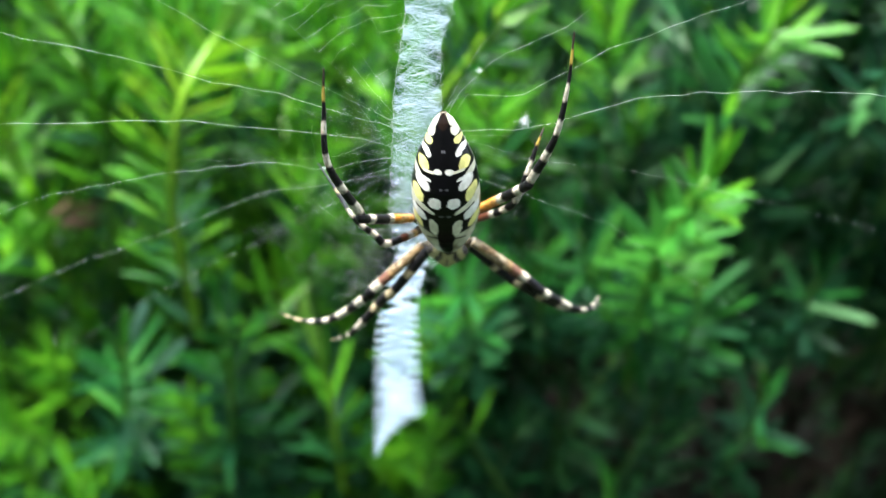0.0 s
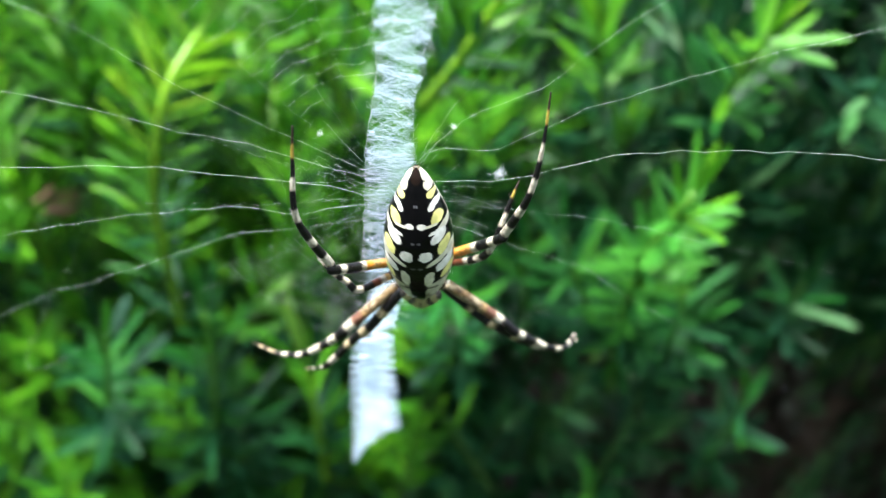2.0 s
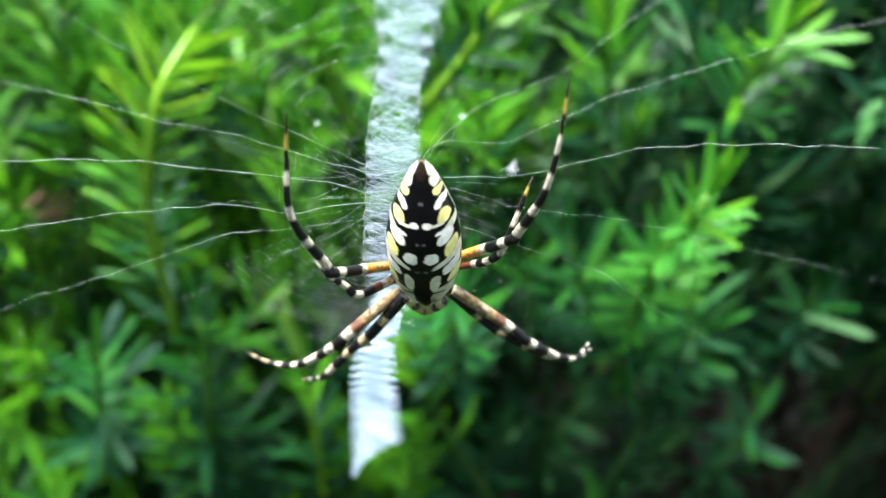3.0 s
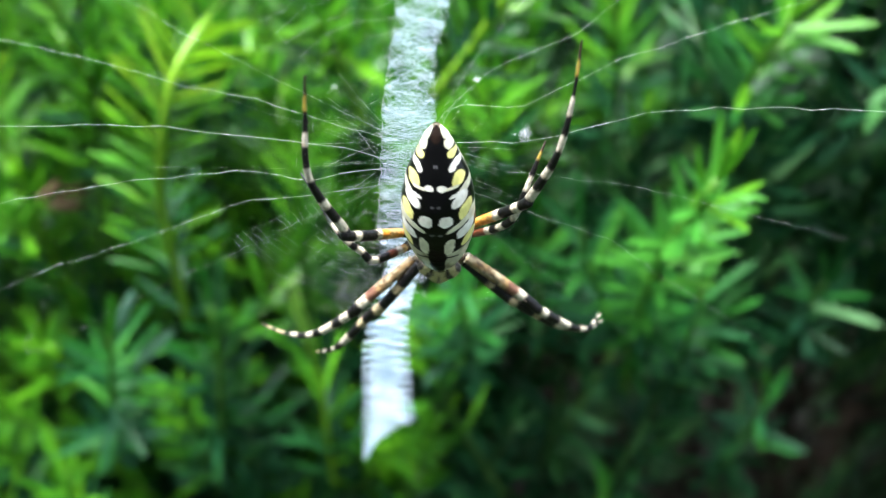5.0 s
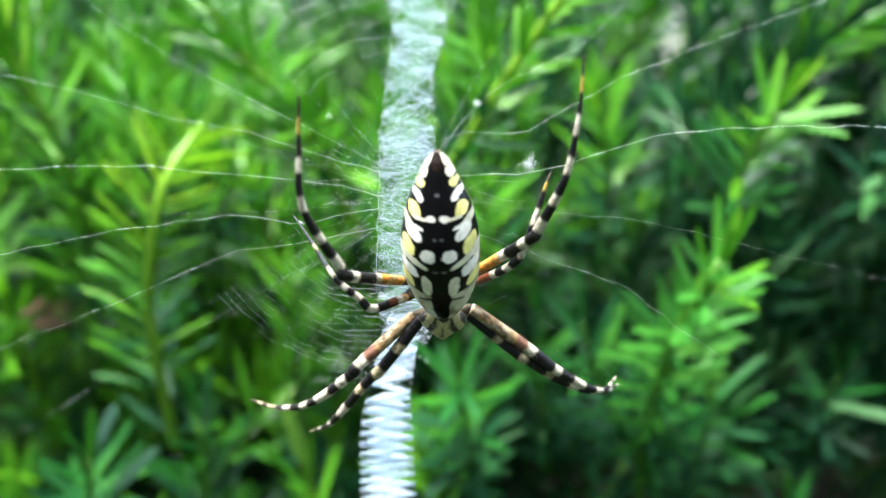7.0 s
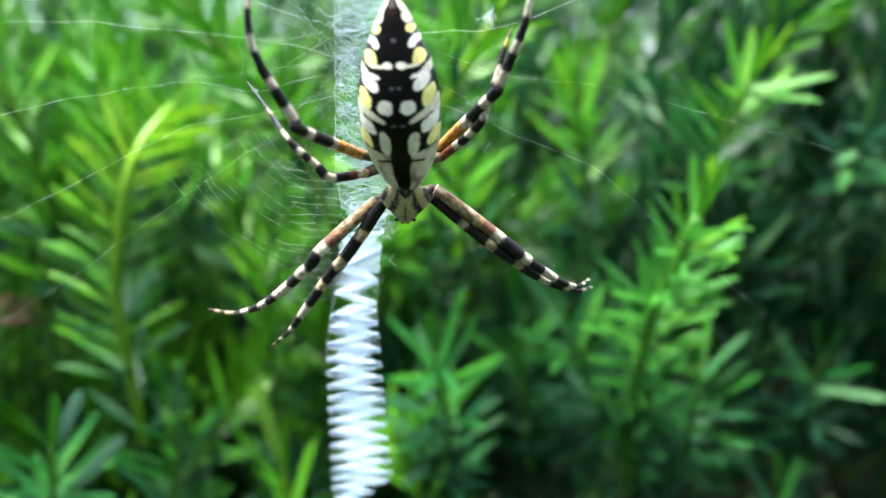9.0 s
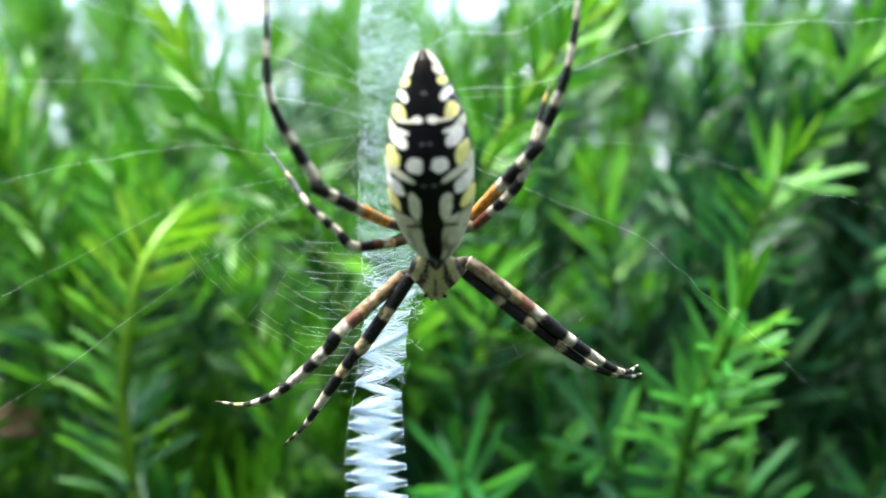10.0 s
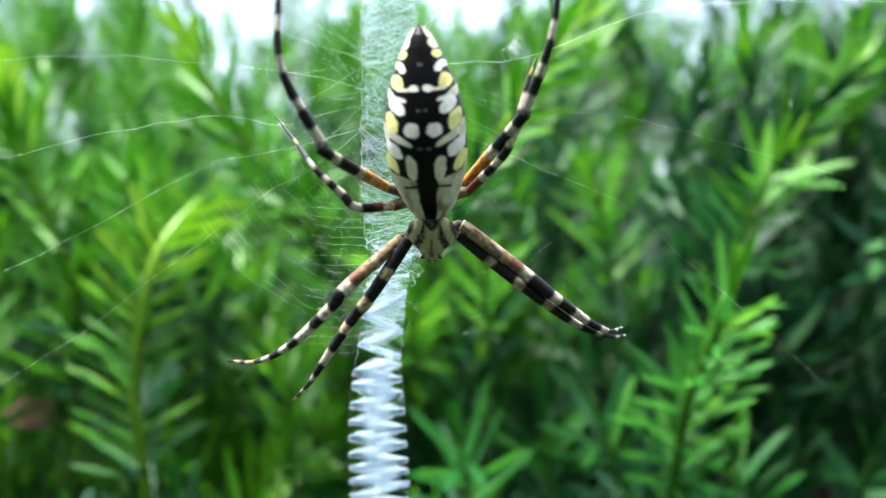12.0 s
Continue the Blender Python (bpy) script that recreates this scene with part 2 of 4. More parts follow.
def shoot(ctrl, count, length, tone, seed, thick=0.0016, wide=(1.0, 0.6), flat=0.0):
    """A leading shoot: a stem, and every needle on it a piece of its own. wide: how far the needles stand off
    at the foot and at the tip; flat: how far they lie in two ranks, one each side of the stem."""
    rand = random.Random(seed)
    path = curve_points(ctrl, 16)
    v, f = tube(path, [thick * (1 - 0.4 * i / 15) for i in range(16)], 7)
    stem = link_mesh("shoot", v, f, {"old": stem_green, "bright": stem_fresh, "lush": stem_fresh}.get(tone, stem_leafy), hedge)
    stem.matrix_parent_inverse = Matrix.Translation(-Vector(hedge.location))
    for i in range(count):
        f = 0.16 + 0.84 * ((i + 0.5) / count) ** 0.85
        k = f * 15
        j = min(int(k), 14)
        p = path[j].lerp(path[j + 1], k - j)
        d = (path[min(j + 1, 15)] - path[max(j - 1, 0)]).normalized()
        side = d.cross(Vector((0, 1, 0))).normalized()
        rank = (0 if i % 2 else math.pi) + rand.gauss(0, 0.35 if flat < 1 else 0.22)
        turn = flat * rank + (1 - flat) * (i * 2.4 + rand.uniform(-0.4, 0.4))
        side = Matrix.Rotation(turn, 3, d) @ side
        leader = i >= count - 3
        angle = wide[0] + (wide[1] - wide[0]) * max(0, (f - 0.4) / 0.6) + rand.uniform(-0.16, 0.16)
        if leader:
            angle = rand.uniform(0.08, 0.35)
        way = (d * math.cos(angle) + side * math.sin(angle)).normalized()
        normal = (d - way * d.dot(way)).normalized()
        m = Matrix((way.cross(normal), way, normal)).transposed().to_4x4()
        m.translation = p
        size = length * rand.uniform(0.84, 1.12) * (1 - 0.1 * max(0, (f - 0.85) / 0.15))
        young = f + rand.uniform(-0.2, 0.2)
        if tone == "bright":
            kind = "pale" if leader or young > 1.12 else "bright" if young > 0.72 else "young" if young > 0.35 else "fair"
        elif tone == "lush":
            kind = "bright" if young > 0.9 else "young" if young > 0.3 else "fair"
        elif tone == "old":
            kind = "fair" if young > 0.9 else "old"
        elif tone == "tipped":
            kind = "young" if young > 1.02 else "sheen" if young > 0.58 else "fair"
        elif tone == "hearted":
            kind = "young" if young > 1.12 else "fair" if young > 0.6 else "old"
        else:
            kind = "bright" if young > 1.1 else "young" if young > 0.66 else "fair" if young > 0.4 else "old"
        n = new("needle", rand.choice(NEEDLES[kind]))
        n.parent = stem
        n.matrix_local = m @ Matrix.Diagonal((size * rand.uniform(0.75, 1.05), size, size, 1))


SHOOTS = []


def grow(stem, needles, length, tone, thick, wide, flat):
    """Plan a leading shoot: stem, needles, their length, tone, the stem's radius, spread and ranks."""
    SHOOTS.append((stem, needles, length, tone, thick, wide, flat))


# the shoots that stand nearest behind the web
grow([(-0.0912, 0.240, 0.875), (-0.0907, 0.228, 0.919), (-0.0873, 0.222, 0.9384), (-0.0825, 0.220, 0.9577), (-0.0788, 0.224, 0.9682), (-0.0747, 0.236, 0.9775)], 64, 0.0205, "bright", 0.0018, (1.05, 0.9), 1.0)
grow([(0.0610, 0.262, 0.848), (0.0580, 0.244, 0.880), (0.0572, 0.225, 0.9088), (0.0574, 0.213, 0.925), (0.0598, 0.203, 0.9365), (0.0620, 0.1955, 0.9485)], 92, 0.0205, "tipped", 0.0021, (1.0, 0.8), 0.6)
grow([(0.0884, 0.290, 0.9307), (0.0855, 0.262, 0.9574), (0.0872, 0.252, 0.972), (0.0890, 0.242, 0.9822)], 46, 0.023, "young", 0.0016, (1.05, 1.0), 0.1)
grow([(-0.0103, 0.235, 0.9575), (0.0008, 0.228, 0.9733), (0.0093, 0.222, 0.9877), (0.018, 0.218, 1.0007), (0.0246, 0.216, 1.0103), (0.0290, 0.214, 1.018)], 52, 0.021, "lush", 0.0019, (0.9, 0.8), 0.5)
grow([(-0.0361, 0.275, 0.939), (-0.0467, 0.262, 0.9676), (-0.0574, 0.256, 0.9846), (-0.0659, 0.250, 0.9964), (-0.0738, 0.245, 1.0112), (-0.0776, 0.240, 1.0214)], 54, 0.023, "lush", 0.0019, (0.9, 0.6), 0.5)
grow([(-0.1266, 0.290, 0.9064), (-0.1272, 0.265, 0.9519), (-0.129, 0.255, 0.9752), (-0.133, 0.250, 0.9884), (-0.1361, 0.245, 1.0023), (-0.1367, 0.240, 1.013)], 70, 0.024, "lush", 0.0019, (1.0, 0.6), 0.6)
# the next two, low on the right, get old needles in place of shade
grow([(0.1092, 0.300, 0.7759), (0.1101, 0.270, 0.8221), (0.105, 0.245, 0.8574)], 24, 0.021, "old", 0.0014, (1.15, 1.0), 0.2)
grow([(0.1326, 0.300, 0.8464), (0.1238, 0.270, 0.8816), (0.1232, 0.260, 0.8952)], 18, 0.023, "old", 0.0014, (1.1, 0.9), 0.2)
grow([(-0.1292, 0.250, 0.8139), (-0.1138, 0.225, 0.8566), (-0.1046, 0.212, 0.8857)], 32, 0.022, "hearted", 0.0014, (1.2, 0.9), 0.3)
grow([(-0.0445, 0.245, 0.8100), (-0.0457, 0.232, 0.8620), (-0.0480, 0.224, 0.8840)], 12, 0.026, "bright", 0.0014, (0.6, 0.22), 0.6)
grow([(0.0033, 0.250, 0.8544), (0.0018, 0.232, 0.8855), (-0.0009, 0.216, 0.911)], 34, 0.022, "hearted", 0.0014, (1.15, 0.95), 0.2)
grow([(0.0519, 0.340, 0.913), (0.0539, 0.325, 0.9391), (0.0551, 0.320, 0.9531)], 28, 0.024, "young", 0.0014, (1.1, 1.0), 0.3)
grow([(-0.0896, 0.250, 0.801), (-0.0811, 0.235, 0.8478), (-0.0779, 0.228, 0.8785), (-0.078, 0.225, 0.8923)], 42, 0.023, "hearted", 0.0015, (1.1, 0.8), 0.3)
grow([(-0.1514, 0.250, 0.7618), (-0.1386, 0.230, 0.8032), (-0.1341, 0.225, 0.8251)], 36, 0.022, "young", 0.0014, (0.9, 0.7), 0.2)
grow([(0.0359, 0.330, 0.7316), (0.0397, 0.290, 0.8081), (0.0389, 0.270, 0.8404)], 20, 0.026, "old", 0.0014, (1.2, 1.0), 0.3)
grow([(0.0021, 0.300, 0.8158), (0.0034, 0.280, 0.8547), (0.0049, 0.270, 0.8746)], 26, 0.023, "old", 0.0014, (1.0, 0.8), 0.3)
grow([(0.0675, 0.270, 0.7557), (0.0592, 0.250, 0.7968), (0.0541, 0.240, 0.8229)], 14, 0.020, "hearted", 0.0013, (0.8, 0.6), 0.2)
grow([(-0.0844, 0.280, 0.7647), (-0.0797, 0.260, 0.8101), (-0.0777, 0.250, 0.8452)], 28, 0.025, "old", 0.0014, (1.2, 0.9), 0.3)
grow([(0.060, 0.262, 0.862), (0.040, 0.236, 0.905), (0.0345, 0.228, 0.922)], 26, 0.022, "hearted", 0.0014, (1.0, 0.8), 0.2)
grow([(-0.155, 0.285, 0.85), (-0.160, 0.268, 0.92), (-0.163, 0.262, 0.955)], 40, 0.024, "lush", 0.0015, (1.0, 0.7), 0.4)
grow([(0.082, 0.275, 0.845), (0.078, 0.250, 0.880), (0.0765, 0.240, 0.900)], 30, 0.022, "hearted", 0.0014, (1.1, 0.9), 0.3)
grow([(0.030, 0.280, 0.850), (0.026, 0.262, 0.890), (0.024, 0.256, 0.908)], 30, 0.022, "hearted", 0.0014, (1.0, 0.8), 0.3)


def blades(name, poses, material, rows=2, half=0.085):
    """Many needles as one mesh."""
    if rows == 1:
        # far off: one folded lozenge
        v0, f0 = [(0, 0, 0), (half, 0.55, half * 0.3), (0, 1, 0.1), (-half, 0.55, half * 0.3)], [(0, 1, 2, 3)]
    else:
        v0, f0 = needle_grid(rows, half, 0.1, 0.3)
    v0 = np.c_[np.array(v0), np.ones(len(v0))]
    verts = np.einsum("vk,nik->nvi", v0, np.array(poses))[:, :, :3].reshape(-1, 3)
    faces = (np.array(f0)[None] + len(v0) * np.arange(len(poses))[:, None, None]).reshape(-1, 4)
    me = bpy.data.meshes.new(name)
    me.vertices.add(len(verts))
    me.vertices.foreach_set("co", verts.astype(np.float32).ravel())
    me.loops.add(faces.size)
    me.loops.foreach_set("vertex_index", faces.ravel().astype(np.int32))
    me.polygons.add(len(faces))
    me.polygons.foreach_set("loop_start", np.arange(0, faces.size, 4, dtype=np.int32))
    me.polygons.foreach_set("use_smooth", np.ones(len(faces), dtype=bool))
    me.materials.append(material)
    me.update(calc_edges=True)
    me.validate()
    ob = new(name, me)
    ob.parent = hedge
    ob.matrix_parent_inverse = Matrix.Translation(-Vector(hedge.location))
    tagged(ob, kind="stuff")


def crown(x, y):
    """Height of the hedge's uneven top over the ground."""
    way = x / max(y, 0.1)
    gap = 0.07 * math.exp(-((way - 0.025) / 0.04) ** 2) + 0.04 * math.exp(-((way - 0.23) / 0.04) ** 2)
    return 0.955 + y * (0.345 - gap + 0.14 * noise.noise((x * 9, y * 4, 3.1)))


def hedge_plan(count, rand, near, far, low=0.45, high=2.0):
    """Side shoots through the hedge: control points, needles, their length and how fresh the shoot is, raised where the
    hedge is to look lit.
    """
    plan = []
    while len(plan) < count:
        x = rand.uniform(-0.36, 0.38) * (0.6 + 0.9 * far)
        y = near + (far - near) * rand.random() ** 1.3
        z = rand.uniform(low, min(high, crown(x, y)))
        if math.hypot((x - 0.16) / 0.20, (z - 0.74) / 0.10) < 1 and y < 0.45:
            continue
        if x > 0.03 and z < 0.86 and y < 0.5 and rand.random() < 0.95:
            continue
        size = rand.uniform(0.07, 0.13)
        lean = Vector((rand.uniform(-0.5, 0.5), rand.uniform(-0.75, 0.05), rand.uniform(0.45, 1.0))).normalized()
        tip = Vector((x, y, z))
        base = tip - lean * size
        mid = (tip + base) / 2 + Vector((rand.uniform(-1, 1), rand.uniform(-1, 1), -0.6)) * 0.008
        # young share rises upwards and leftwards, which also paints in the fall of light
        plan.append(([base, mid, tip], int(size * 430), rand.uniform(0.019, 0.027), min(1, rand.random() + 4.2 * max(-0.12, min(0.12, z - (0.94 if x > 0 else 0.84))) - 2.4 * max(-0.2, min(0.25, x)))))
    return plan


rand = random.Random(11)
plan = hedge_plan(600, rand, 0.27, 0.42) + hedge_plan(1500, rand, 0.36, 0.75, 0.3) + hedge_plan(1500, rand, 0.7, 1.3, 0.4) + hedge_plan(1100, rand, 0.45, 1.3, 0.2, 0.78) + hedge_plan(1500, rand, 0.85, 1.5, 0.35) + hedge_plan(900, rand, 0.5, 1.1, 0.4, 0.83)
old_poses, fresh_poses, far_old, far_fresh, stems, shade_twigs = [], [], [], [], [], []
placed = [ctrl[-1] for ctrl, *_ in SHOOTS]
for ctrl, count, length, tone, thick, wide, flat in SHOOTS:
    for m, size, f in needle_poses(curve_points(ctrl, 14), 34, length, rand, 1.1, 0.0, 1.0):
        if f < 0.42:
            old_poses.append(np.array(m) * np.array([size, size, size, 1.0]))
for _ in range(330):
    tip = Vector((rand.uniform(-0.30, 0.32), rand.uniform(0.235, 0.345), rand.uniform(0.66, 1.0)))
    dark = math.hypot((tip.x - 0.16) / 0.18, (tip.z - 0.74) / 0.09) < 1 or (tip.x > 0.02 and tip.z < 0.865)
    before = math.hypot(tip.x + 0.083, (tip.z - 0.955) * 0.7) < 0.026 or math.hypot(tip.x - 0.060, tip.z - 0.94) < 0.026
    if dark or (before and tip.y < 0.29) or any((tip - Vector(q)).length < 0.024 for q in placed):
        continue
    placed.append(tuple(tip))
    lean = Vector((rand.uniform(-0.35, 0.35), rand.uniform(-0.9, -0.1), rand.uniform(0.4, 1.0))).normalized()
    path = curve_points([tip - lean * 0.09, tip - lean * 0.04 + Vector((0, 0, -0.004)), tip], 6)
    stems.append(tube(path, [0.0013 * (1 - 0.1 * i) for i in range(6)], 4, False))
    # young tips, made commoner high and left to put brightness into the colour
    fresh_lit = rand.random() + (0.35 if abs(tip.x) < 0.06 and tip.z > 0.93 else 0) + (5.0 * max(-0.08, min(0.08, tip.z - 0.93)) if tip.x > 0 else 3.0 * (tip.z - 0.80)) - (2.4 if tip.x < 0 else 3.0) * max(-0.15, min(0.25, tip.x))
    for m, size, f in needle_poses(path, rand.randrange(20, 30), rand.uniform(0.021, 0.027), rand, 0.75, 0.3, 0.45):
        t = np.array(m) * np.array([size, size, size, 1.0])
        (fresh_poses if fresh_lit > 0.55 and f > 1.1 - 0.6 * fresh_lit else old_poses).append(t)
for ctrl, count, length, fresh_lit in plan:
    path = curve_points(ctrl, 5)
    tip = ctrl[-1]
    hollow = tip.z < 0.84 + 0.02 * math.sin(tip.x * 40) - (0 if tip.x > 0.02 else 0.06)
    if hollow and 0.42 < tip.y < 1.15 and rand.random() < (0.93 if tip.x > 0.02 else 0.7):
        # bare brown wood inside the hedge, massed here to stand in for deep shade
        shade_twigs.append(tube(path, [0.0034 * (1 - 0.12 * i) for i in range(5)], 5, False))
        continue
    stems.append(tube(path, [0.0013 * (1 - 0.12 * i) for i in range(5)], 4, False))
    far = tip.y > 0.55
    for m, size, f in needle_poses(path, count, length, rand, 0.55, 0.05):
        t = np.array(m) * np.array([size, size, size, 1.0])
        young = f > 1.25 - 0.8 * fresh_lit and fresh_lit > 0.45
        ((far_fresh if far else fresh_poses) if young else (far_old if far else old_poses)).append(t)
# the hedge goes on to both sides, out of the picture
for _ in range(4200):
    y = rand.uniform(0.22, 1.5)
    x = rand.choice((-1, 1)) * rand.uniform(0.36 * (0.6 + 0.9 * max(0.42, y)), 1.5)
    tip = Vector((x, y, rand.uniform(0.05, crown(x, y))))
    lean = Vector((rand.uniform(-0.5, 0.5), rand.uniform(-0.75, 0.05), rand.uniform(0.45, 1.0))).normalized()
    path = curve_points([tip - lean * 0.14, tip - lean * 0.07, tip], 5)
    for m, size, f in needle_poses(path, 34, 0.034, rand, 0.55, 0.05):
        (far_fresh if tip.z > 0.8 and rand.random() < 0.3 else far_old).append(np.array(m) * np.array([size * 1.2, size, size, 1.0]))
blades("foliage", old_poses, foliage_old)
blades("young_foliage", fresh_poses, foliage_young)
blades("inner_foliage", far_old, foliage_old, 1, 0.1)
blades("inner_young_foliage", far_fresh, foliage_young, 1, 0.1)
v, f = joined(stems)
twigs = link_mesh("brushwood", v, f, stem_green, hedge)
twigs.matrix_parent_inverse = Matrix.Translation(-Vector(hedge.location))
tagged(twigs, kind="stuff")
v, f = joined(shade_twigs)
twigs = link_mesh("shade_wood", v, f, bark, hedge)
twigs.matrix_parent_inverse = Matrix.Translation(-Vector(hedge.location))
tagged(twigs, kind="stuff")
for k in range(9):
    x, y = rand.uniform(-0.35, 0.4), rand.uniform(0.42, 0.8)
    path = curve_points([(x * 0.4, 0.5 + (y - 0.5) * 0.4, -0.02), (x * 0.8, y, 0.35), (x, y + 0.02, 0.65), (x * 1.1, y, 0.92)], 12)
    v, f = tube(path, [0.016 - 0.0012 * i for i in range(12)], 8)
    trunk = link_mesh("trunk", v, f, bark, hedge, "brown flaking bark")
    trunk.matrix_parent_inverse = Matrix.Translation(-Vector(hedge.location))

# ---- spider ----
MM = 0.001
spider = thing("garden_spider", "black, yellow and white garden spider hanging head down on its web", "spider", (0, 0.106, 0.963))
HOLD = Matrix.Translation(-Vector(spider.location))


def spider_part(name, verts, faces, material, parent, label="", colours=None):
    ob = link_mesh(name, verts, faces, material, parent, label, True, colours)
    if parent is spider:
        ob.matrix_parent_inverse = HOLD
    return ob


def bell(x):
    return max(0.0, min(1.0, x)) ** 2 * (3 - 2 * max(0.0, min(1.0, x)))


# markings of the back: along the body, across it, their half sizes, slant and colour
TIP_MARKS = [
    (0.034, 0.92, 0.030, 0.30, 0.0, "c"),
    (0.084, 0.84, 0.026, 0.27, 0.0, "c"),
    (0.132, 0.81, 0.020, 0.23, 0.0, "y"),
    (0.183, 0.79, 0.018, 0.22, 0.03, "w"),
    (0.196, 0.66, 0.018, 0.15, 0.03, "w"),
]
MID_MARKS = [
    (0.256, 0.74, 0.034, 0.20, 0.06, "y"),
    (0.290, 0.50, 0.009, 0.24, 0.0, "c"),
    (0.284, 0.20, 0.016, 0.150, 0.0, "w"),
    (0.322, 0.86, 0.024, 0.20, 0.10, "c"),
    (0.335, 0.62, 0.011, 0.22, 0.03, "w"),
    (0.370, 0.67, 0.033, 0.25, 0.09, "w"),
    (0.444, 0.77, 0.046, 0.180, 0.13, "y"),
]
FRONT_MARKS = [
    (0.480, 0.27, 0.036, 0.185, 0.0, "w"),
    (0.516, 0.68, 0.021, 0.40, 0.10, "c"),
    (0.500, 0.93, 0.048, 0.10, 0.15, "c"),
    (0.580, 0.76, 0.040, 0.21, 0.10, "w"),
    (0.655, 0.84, 0.045, 0.155, 0.16, "y"),
    (0.672, 0.355, 0.064, 0.145, 0.05, "c"),
]
# small grey dabs: highlights on the black back, painted as colour
GLINTS = [
    (0.175, 0.05, 0.007, 0.06, 0.0, "g"),
    (0.385, 0.09, 0.007, 0.06, 0.0, "g"),
    (0.570, 0.10, 0.010, 0.07, 0.0, "g"),
]
MARKS = TIP_MARKS + MID_MARKS + FRONT_MARKS + GLINTS
TINT = {"w": (0.88, 0.87, 0.80), "y": (0.84, 0.80, 0.28), "c": (0.74, 0.72, 0.55), "g": (0.10, 0.10, 0.11)}


def back_colour(v, s, below):
    """Colour of the abdomen at v along it (0 tip, 1 front) and s across it (-1 to 1)."""
    a = abs(s)
    c = Vector((0.0025, 0.0022, 0.0025))
    wob = 0.05 * noise.noise((s * 5, v * 22, 0.3))
    if below > 0.10 or (v > 0.62 and a > 0.8):
        side = bell((a - (0.91 + wob)) / 0.03) if below <= 0 else 1.0
        side *= bell((abs(below - 0.03) - 0.035) / 0.03)
        if below > 0.55:
            side = 0.25
        if below > 0.08:
            side *= 0.35 + 0.65 * bell((abs(math.sin(v * 26 + below * 2.2)) - 0.16) / 0.1)
        c = c.lerp(Vector((0.52, 0.50, 0.38)), side * bell((v - 0.02) / 0.08))
    if v > 0.70 and below <= 0:
        edge = 0.25 + 0.5 * max(0, v - 0.93) + wob
        notch = bell((abs(v - 0.775 - 0.03 * (a - 0.5)) - 0.003) / 0.007) if a < 0.66 else 1
        patch = bell((a - edge) / 0.08) * notch * bell((v - 0.715 - 0.05 * (0.6 - a)) / 0.012)
        cream = Vector((0.58, 0.57, 0.42)).lerp(Vector((0.24, 0.21, 0.14)), bell(0.15 + 1.3 * noise.noise((s * 4, v * 16, 5.1)) + 1.4 * (v - 0.86)))
        c = c.lerp(cream, patch * bell((0.985 - a) / 0.03))
    if below <= 0.02:
        for mv, ms, rv, rs, slant, ink in MARKS:
            dv, ds = v - mv, a - ms
            dv += slant * ds
            q = (abs(dv / rv) ** 2.2 + abs(ds / rs) ** 2.2) ** 0.4545 + 2.2 * wob + 0.14 * noise.noise((s * 9, v * 34, 1.7))
            c = c.lerp(Vector(TINT[ink]), bell((1.06 - q) / 0.14))
    if v < 0.09:
        c = c.lerp(Vector((0.34, 0.27, 0.18)), 0.8 * bell((0.012 - v) / 0.008) if below <= 0.3 else 0)
        c = c.lerp(Vector((0.018, 0.010, 0.007)), bell((1.1 - math.hypot((v - 0.030) / 0.040, s / 0.56)) / 0.2))
    return c


def abdomen():
    tip, front = Vector((0.0, 96.0, 983.8)), Vector((0.5, 103.3, 963.2))
    axis = front - tip
    along = axis.normalized()
    across = Vector((1, 0, 0.03))
    across = (across - along * across.dot(along)).normalized()
    back = along.cross(across)
    if back.y > 0:
        back = -back
    vs = [0, 0.04, 0.1, 0.17, 0.23, 0.295, 0.36, 0.42, 0.49, 0.55, 0.615, 0.68, 0.74, 0.81, 0.87, 0.935, 0.975, 1.0]
    ws = [0.07, 0.26, 0.42, 0.58, 0.71, 0.82, 0.90, 0.96, 0.99, 1.0, 0.99, 0.96, 0.905, 0.815, 0.70, 0.545, 0.40, 0.06]
    rows, cols = 200, 160
    verts, faces, colours = [], [], []
    for i in range(rows + 1):
        v = i / rows
        w = float(np.interp(v, vs, ws))
        c = tip + axis * v + back * 0.7 * math.sin(math.pi * v)
        top, low = 4.7 * w ** 0.9, 3.6 * w
        for k in range(cols):
            a = 2 * math.pi * k / cols
            s, up = math.sin(a), math.cos(a)
            dent = 0.10 * noise.noise((s * 2.2, up * 2.2, v * 9))
            p = c + across * (4.6 * w + dent) * s + back * up * ((top if up > 0 else low) + dent)
            verts.append(p * MM)
            colours.append(back_colour(v, s, -up))
    for i in range(rows):
        for k in range(cols):
            a, b = i * cols + k, i * cols + (k + 1) % cols
            faces.append((a, b, b + cols, a + cols))
    faces += [tuple(range(cols)), tuple(range(rows * cols, (rows + 1) * cols))[::-1]]
    body = spider_part("abdomen", verts, faces, abdomen_skin, spider, "glossy black abdomen with yellow and white spots", colours)
    v, f = tube([(0, 0.0980, 0.9815), (0.0, 0.0984, 0.9826), (0, 0.0985, 0.9829)], [0.0008, 0.0005, 0.0002], 10)
    link_mesh("spinneret", v, f, leg_skin, body, "dark brown spinneret", True, [INK["d"]] * len(v))


abdomen()


